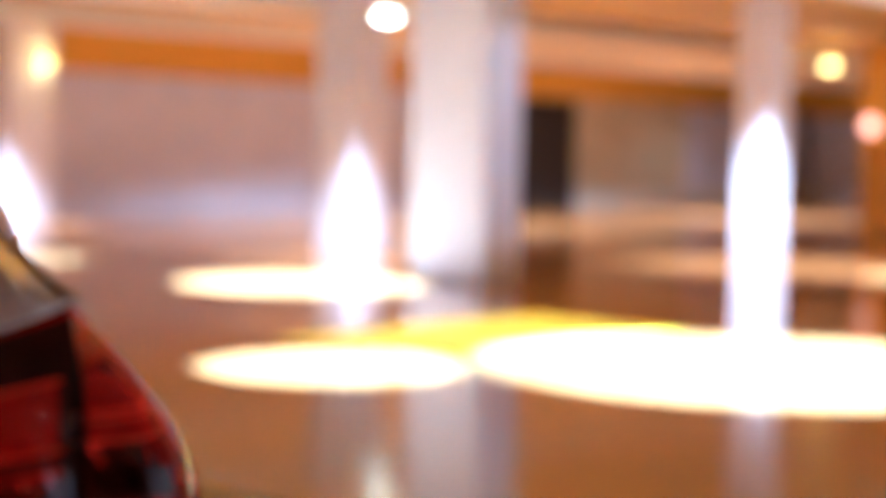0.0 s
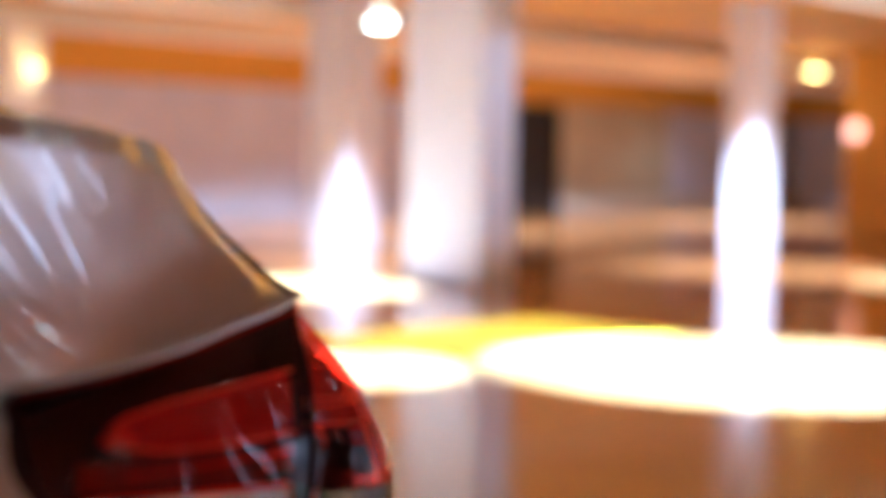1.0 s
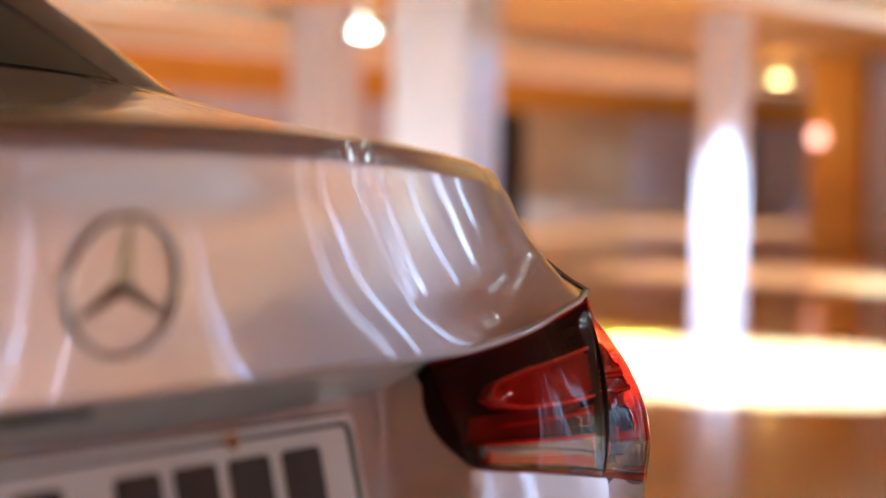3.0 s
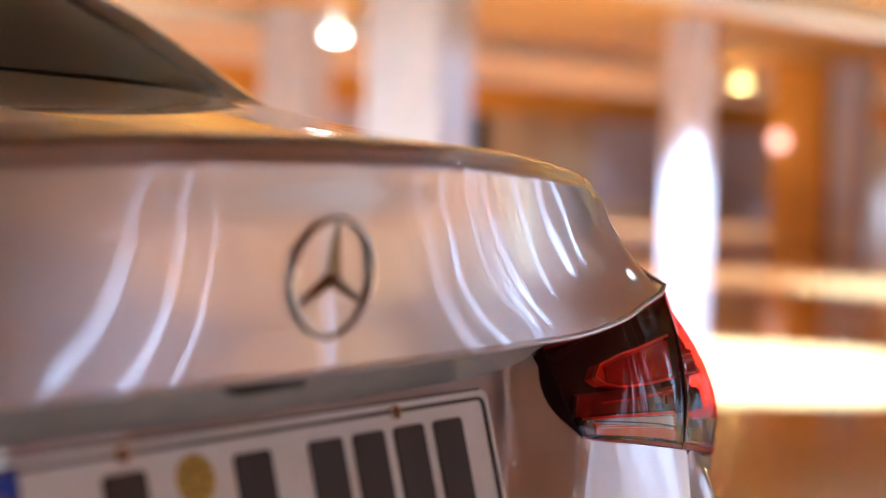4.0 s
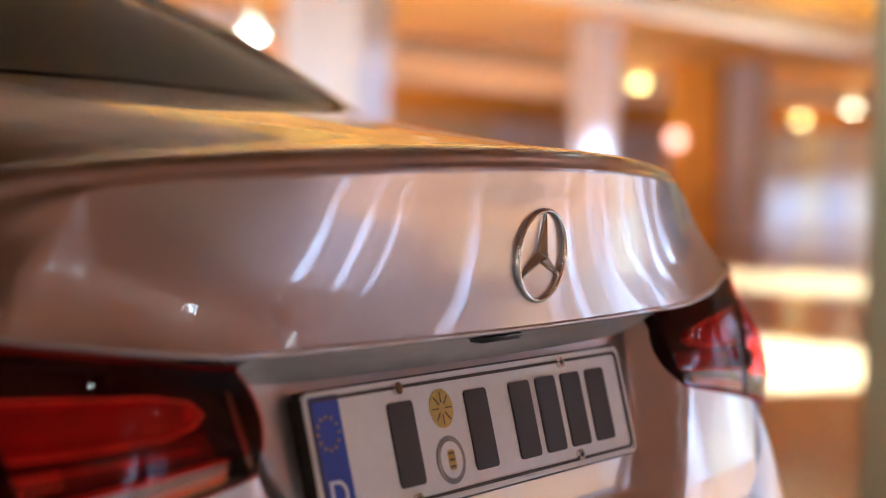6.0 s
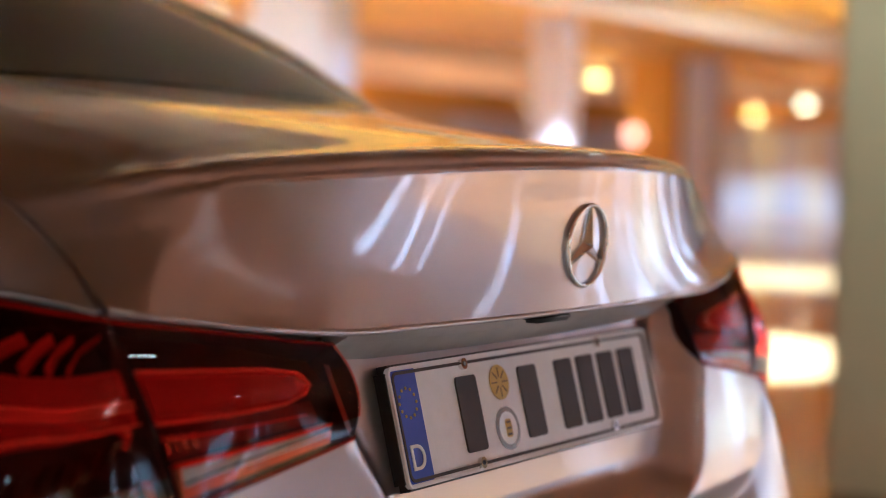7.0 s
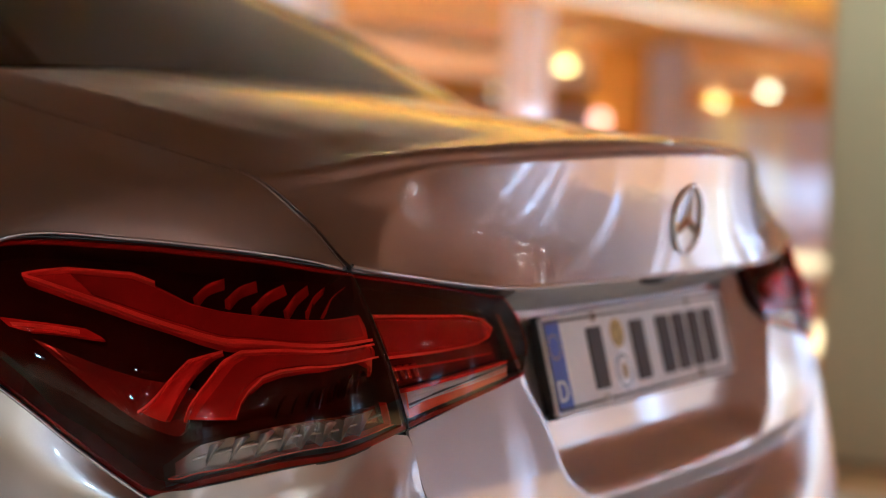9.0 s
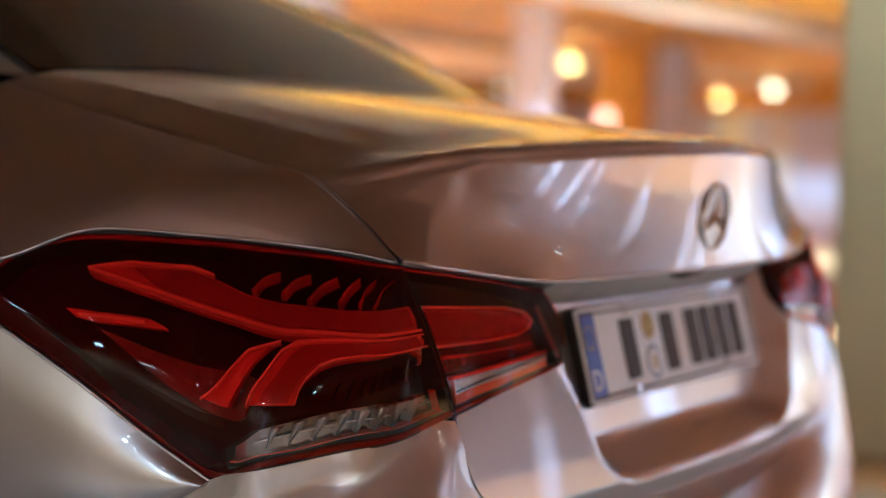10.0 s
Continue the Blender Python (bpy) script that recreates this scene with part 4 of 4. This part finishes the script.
bar("seal_crest", -0.0735, -0.0215, 0.011, 0.018, 0.0054, GOLD, plate, "small gold crest", 0.003)
for k in range(3):
    bar("crest_band", -0.0735, -0.0275 + 0.006 * k, 0.008, 0.0022, 0.0058, INK, plate, "", 0.0008)
for k in range(8):
    a = 2 * math.pi * k / 8
    b = bar("seal_ray", 0, 0, 0.0012, 0.010, 0.0049, INK, plate, "", 0.0004)
    b.matrix_basis = Matrix.Translation((-0.0735 + 0.010 * math.sin(a), 0, 0.0245 + 0.010 * math.cos(a))) @ pose(0, 0, 0, 0, math.degrees(a), 0)
for cx, cz in ((0.14, 0.048), (-0.135, 0.048), (0.145, -0.045), (-0.134, -0.048)):
    screw = disc("screw", cx, cz, 0.0055, 0.0075, CHROME, plate, "small steel screw", 20)
    disc("screw_socket", cx, cz, 0.0026, 0.0080, BLACK, screw, "", 6)

# ---- emblem ----
emblem = new("emblem")
emblem.parent = car
emblem["label"] = "round chrome emblem with three spokes"
emblem.matrix_world = pose(0, 0.0580, 0.995, 4.0)
R, TH = 0.0405, 0.0027
verts, faces = [], []
for i in range(72):
    a = 2 * math.pi * i / 72
    for k in range(10):
        b = 2 * math.pi * k / 10
        verts.append(((R + TH * math.cos(b)) * math.sin(a), 1.2 * TH * math.sin(b), (R + TH * math.cos(b)) * math.cos(a)))
        faces.append((i * 10 + k, ((i + 1) % 72) * 10 + k, ((i + 1) % 72) * 10 + (k + 1) % 10, i * 10 + (k + 1) % 10))
link_mesh("ring", verts, faces, CHROME, emblem)
for k in range(3):
    a = 2 * math.pi * k / 3
    tip, w0, w1 = R - 0.001, 0.0062, 0.0012
    local = [(-w0, 0.002, 0.0), (w0, 0.002, 0.0), (w1, 0.002, tip), (-w1, 0.002, tip), (0, -0.007, -0.002), (0, -0.002, tip), (0, 0.002, -0.0062)]
    turn = Matrix.Rotation(a, 3, "Y")
    verts = [turn @ Vector(q) for q in local]
    link_mesh("spoke", verts, [(0, 4, 5, 3), (4, 1, 2, 5), (0, 3, 2, 1), (3, 5, 2), (0, 6, 4), (6, 1, 4), (0, 1, 6)], CHROME, emblem, "", False)

# ---- trim under the lid edge ----
# grey lamp strip, made wider and deeper to stand in for the lid's shade
verts, faces = [], []
for i in range(25):
    x = -0.335 + 0.67 * i / 24
    y = 0.075 + 0.19 * x * x
    for dy, dz in ((0.012, 0.924), (0.028, 0.914), (0.050, 0.896), (0.058, 0.925), (0.020, 0.928)):
        verts.append((x, y + dy, dz))
for i in range(24):
    for k in range(5):
        faces.append((i * 5 + k, (i + 1) * 5 + k, (i + 1) * 5 + (k + 1) % 5, i * 5 + (k + 1) % 5))
faces += [tuple(range(5)), tuple(range(124, 119, -1))]
link_mesh("lamp_strip_with_shade", verts, faces, STRIP_GREY, car, "grey strip under the lid edge, widened to stand in for shade", False)
# black block in place of the dark notch under the lid edge
bm = bmesh.new()
box(bm, (-0.080, 0.066, 0.9205), (-0.012, 0.085, 0.929))
bmesh.ops.bevel(bm, geom=bm.edges[:], offset=0.003, segments=3, affect="EDGES")
part("handle_notch_block", bm, BLACK, car, "small black block standing in for the dark handle notch", True)

# ---- front body, cabin and wheels ----
SECTIONS = [
    (0.72, 0.885, 0.93, 0.86, 0.20), (1.2, 0.895, 0.96, 0.88, 0.18), (2.2, 0.895, 0.96, 0.88, 0.18), (3.2, 0.89, 0.94, 0.86, 0.18), (4.0, 0.86, 0.86, 0.78, 0.20), (4.45, 0.70, 0.74, 0.62, 0.26),
]
net = []
for y, w, zt, wt, zb in SECTIONS:
    half = [(0.0, y, zt + 0.03), (wt * 0.6, y, zt + 0.02), (wt * 0.93, y, zt), (w, y, zt - 0.14), (w + 0.005, y, (zt + zb) / 2), (w - 0.02, y, zb + 0.06), (w - 0.08, y, zb)]
    net.append(half)
grid_mesh("front_body", surface(mirrored(net), 5, 4), SILVER, car, "silver front body", thick=0.004)
ROOF = mirrored([
    [(0, 1.48, 1.432), (0.25, 1.48, 1.428), (0.46, 1.49, 1.402), (0.57, 1.50, 1.345), (0.66, 1.5, 1.19), (0.78, 1.5, 0.97)],
    [(0, 2.0, 1.446), (0.25, 2.0, 1.442), (0.48, 2.0, 1.415), (0.60, 2.0, 1.36), (0.70, 2.0, 1.20), (0.80, 2.0, 0.97)],
    [(0, 2.6, 1.41), (0.25, 2.6, 1.405), (0.48, 2.6, 1.38), (0.60, 2.6, 1.32), (0.71, 2.6, 1.18), (0.81, 2.6, 0.97)],
    [(0, 3.4, 1.00), (0.25, 3.4, 0.99), (0.48, 3.39, 0.98), (0.62, 3.37, 0.97), (0.72, 3.33, 0.96), (0.81, 3.2, 0.95)],
])
grid_mesh("cabin", surface(ROOF, 5, 4), GLASS_DARK, car, "dark glazed cabin", thick=0.004)
for x, y in ((-0.78, 0.98), (0.78, 0.98), (-0.78, 3.71), (0.78, 3.71)):
    wheel = new("wheel")
    wheel.parent = car
    wheel.location = (x, y, 0.325)
    for nm, r0, r1, wd, mat in (("tyre", 0.325, 0.235, 0.10, RUBBER), ("rim", 0.235, 0.06, 0.085, LAMP_GREY)):
        prof = [(r1, -wd), (r0 - 0.02, -wd), (r0, -wd * 0.75), (r0, wd * 0.75), (r0 - 0.02, wd), (r1, wd)]
        verts, faces = [], []
        for i in range(48):
            a = 2 * math.pi * i / 48
            verts += [(q[1], q[0] * math.sin(a), q[0] * math.cos(a)) for q in prof]
            for k in range(6):
                faces.append((i * 6 + k, ((i + 1) % 48) * 6 + k, ((i + 1) % 48) * 6 + (k + 1) % 6, i * 6 + (k + 1) % 6))
        link_mesh(nm, verts, faces, mat, wheel)
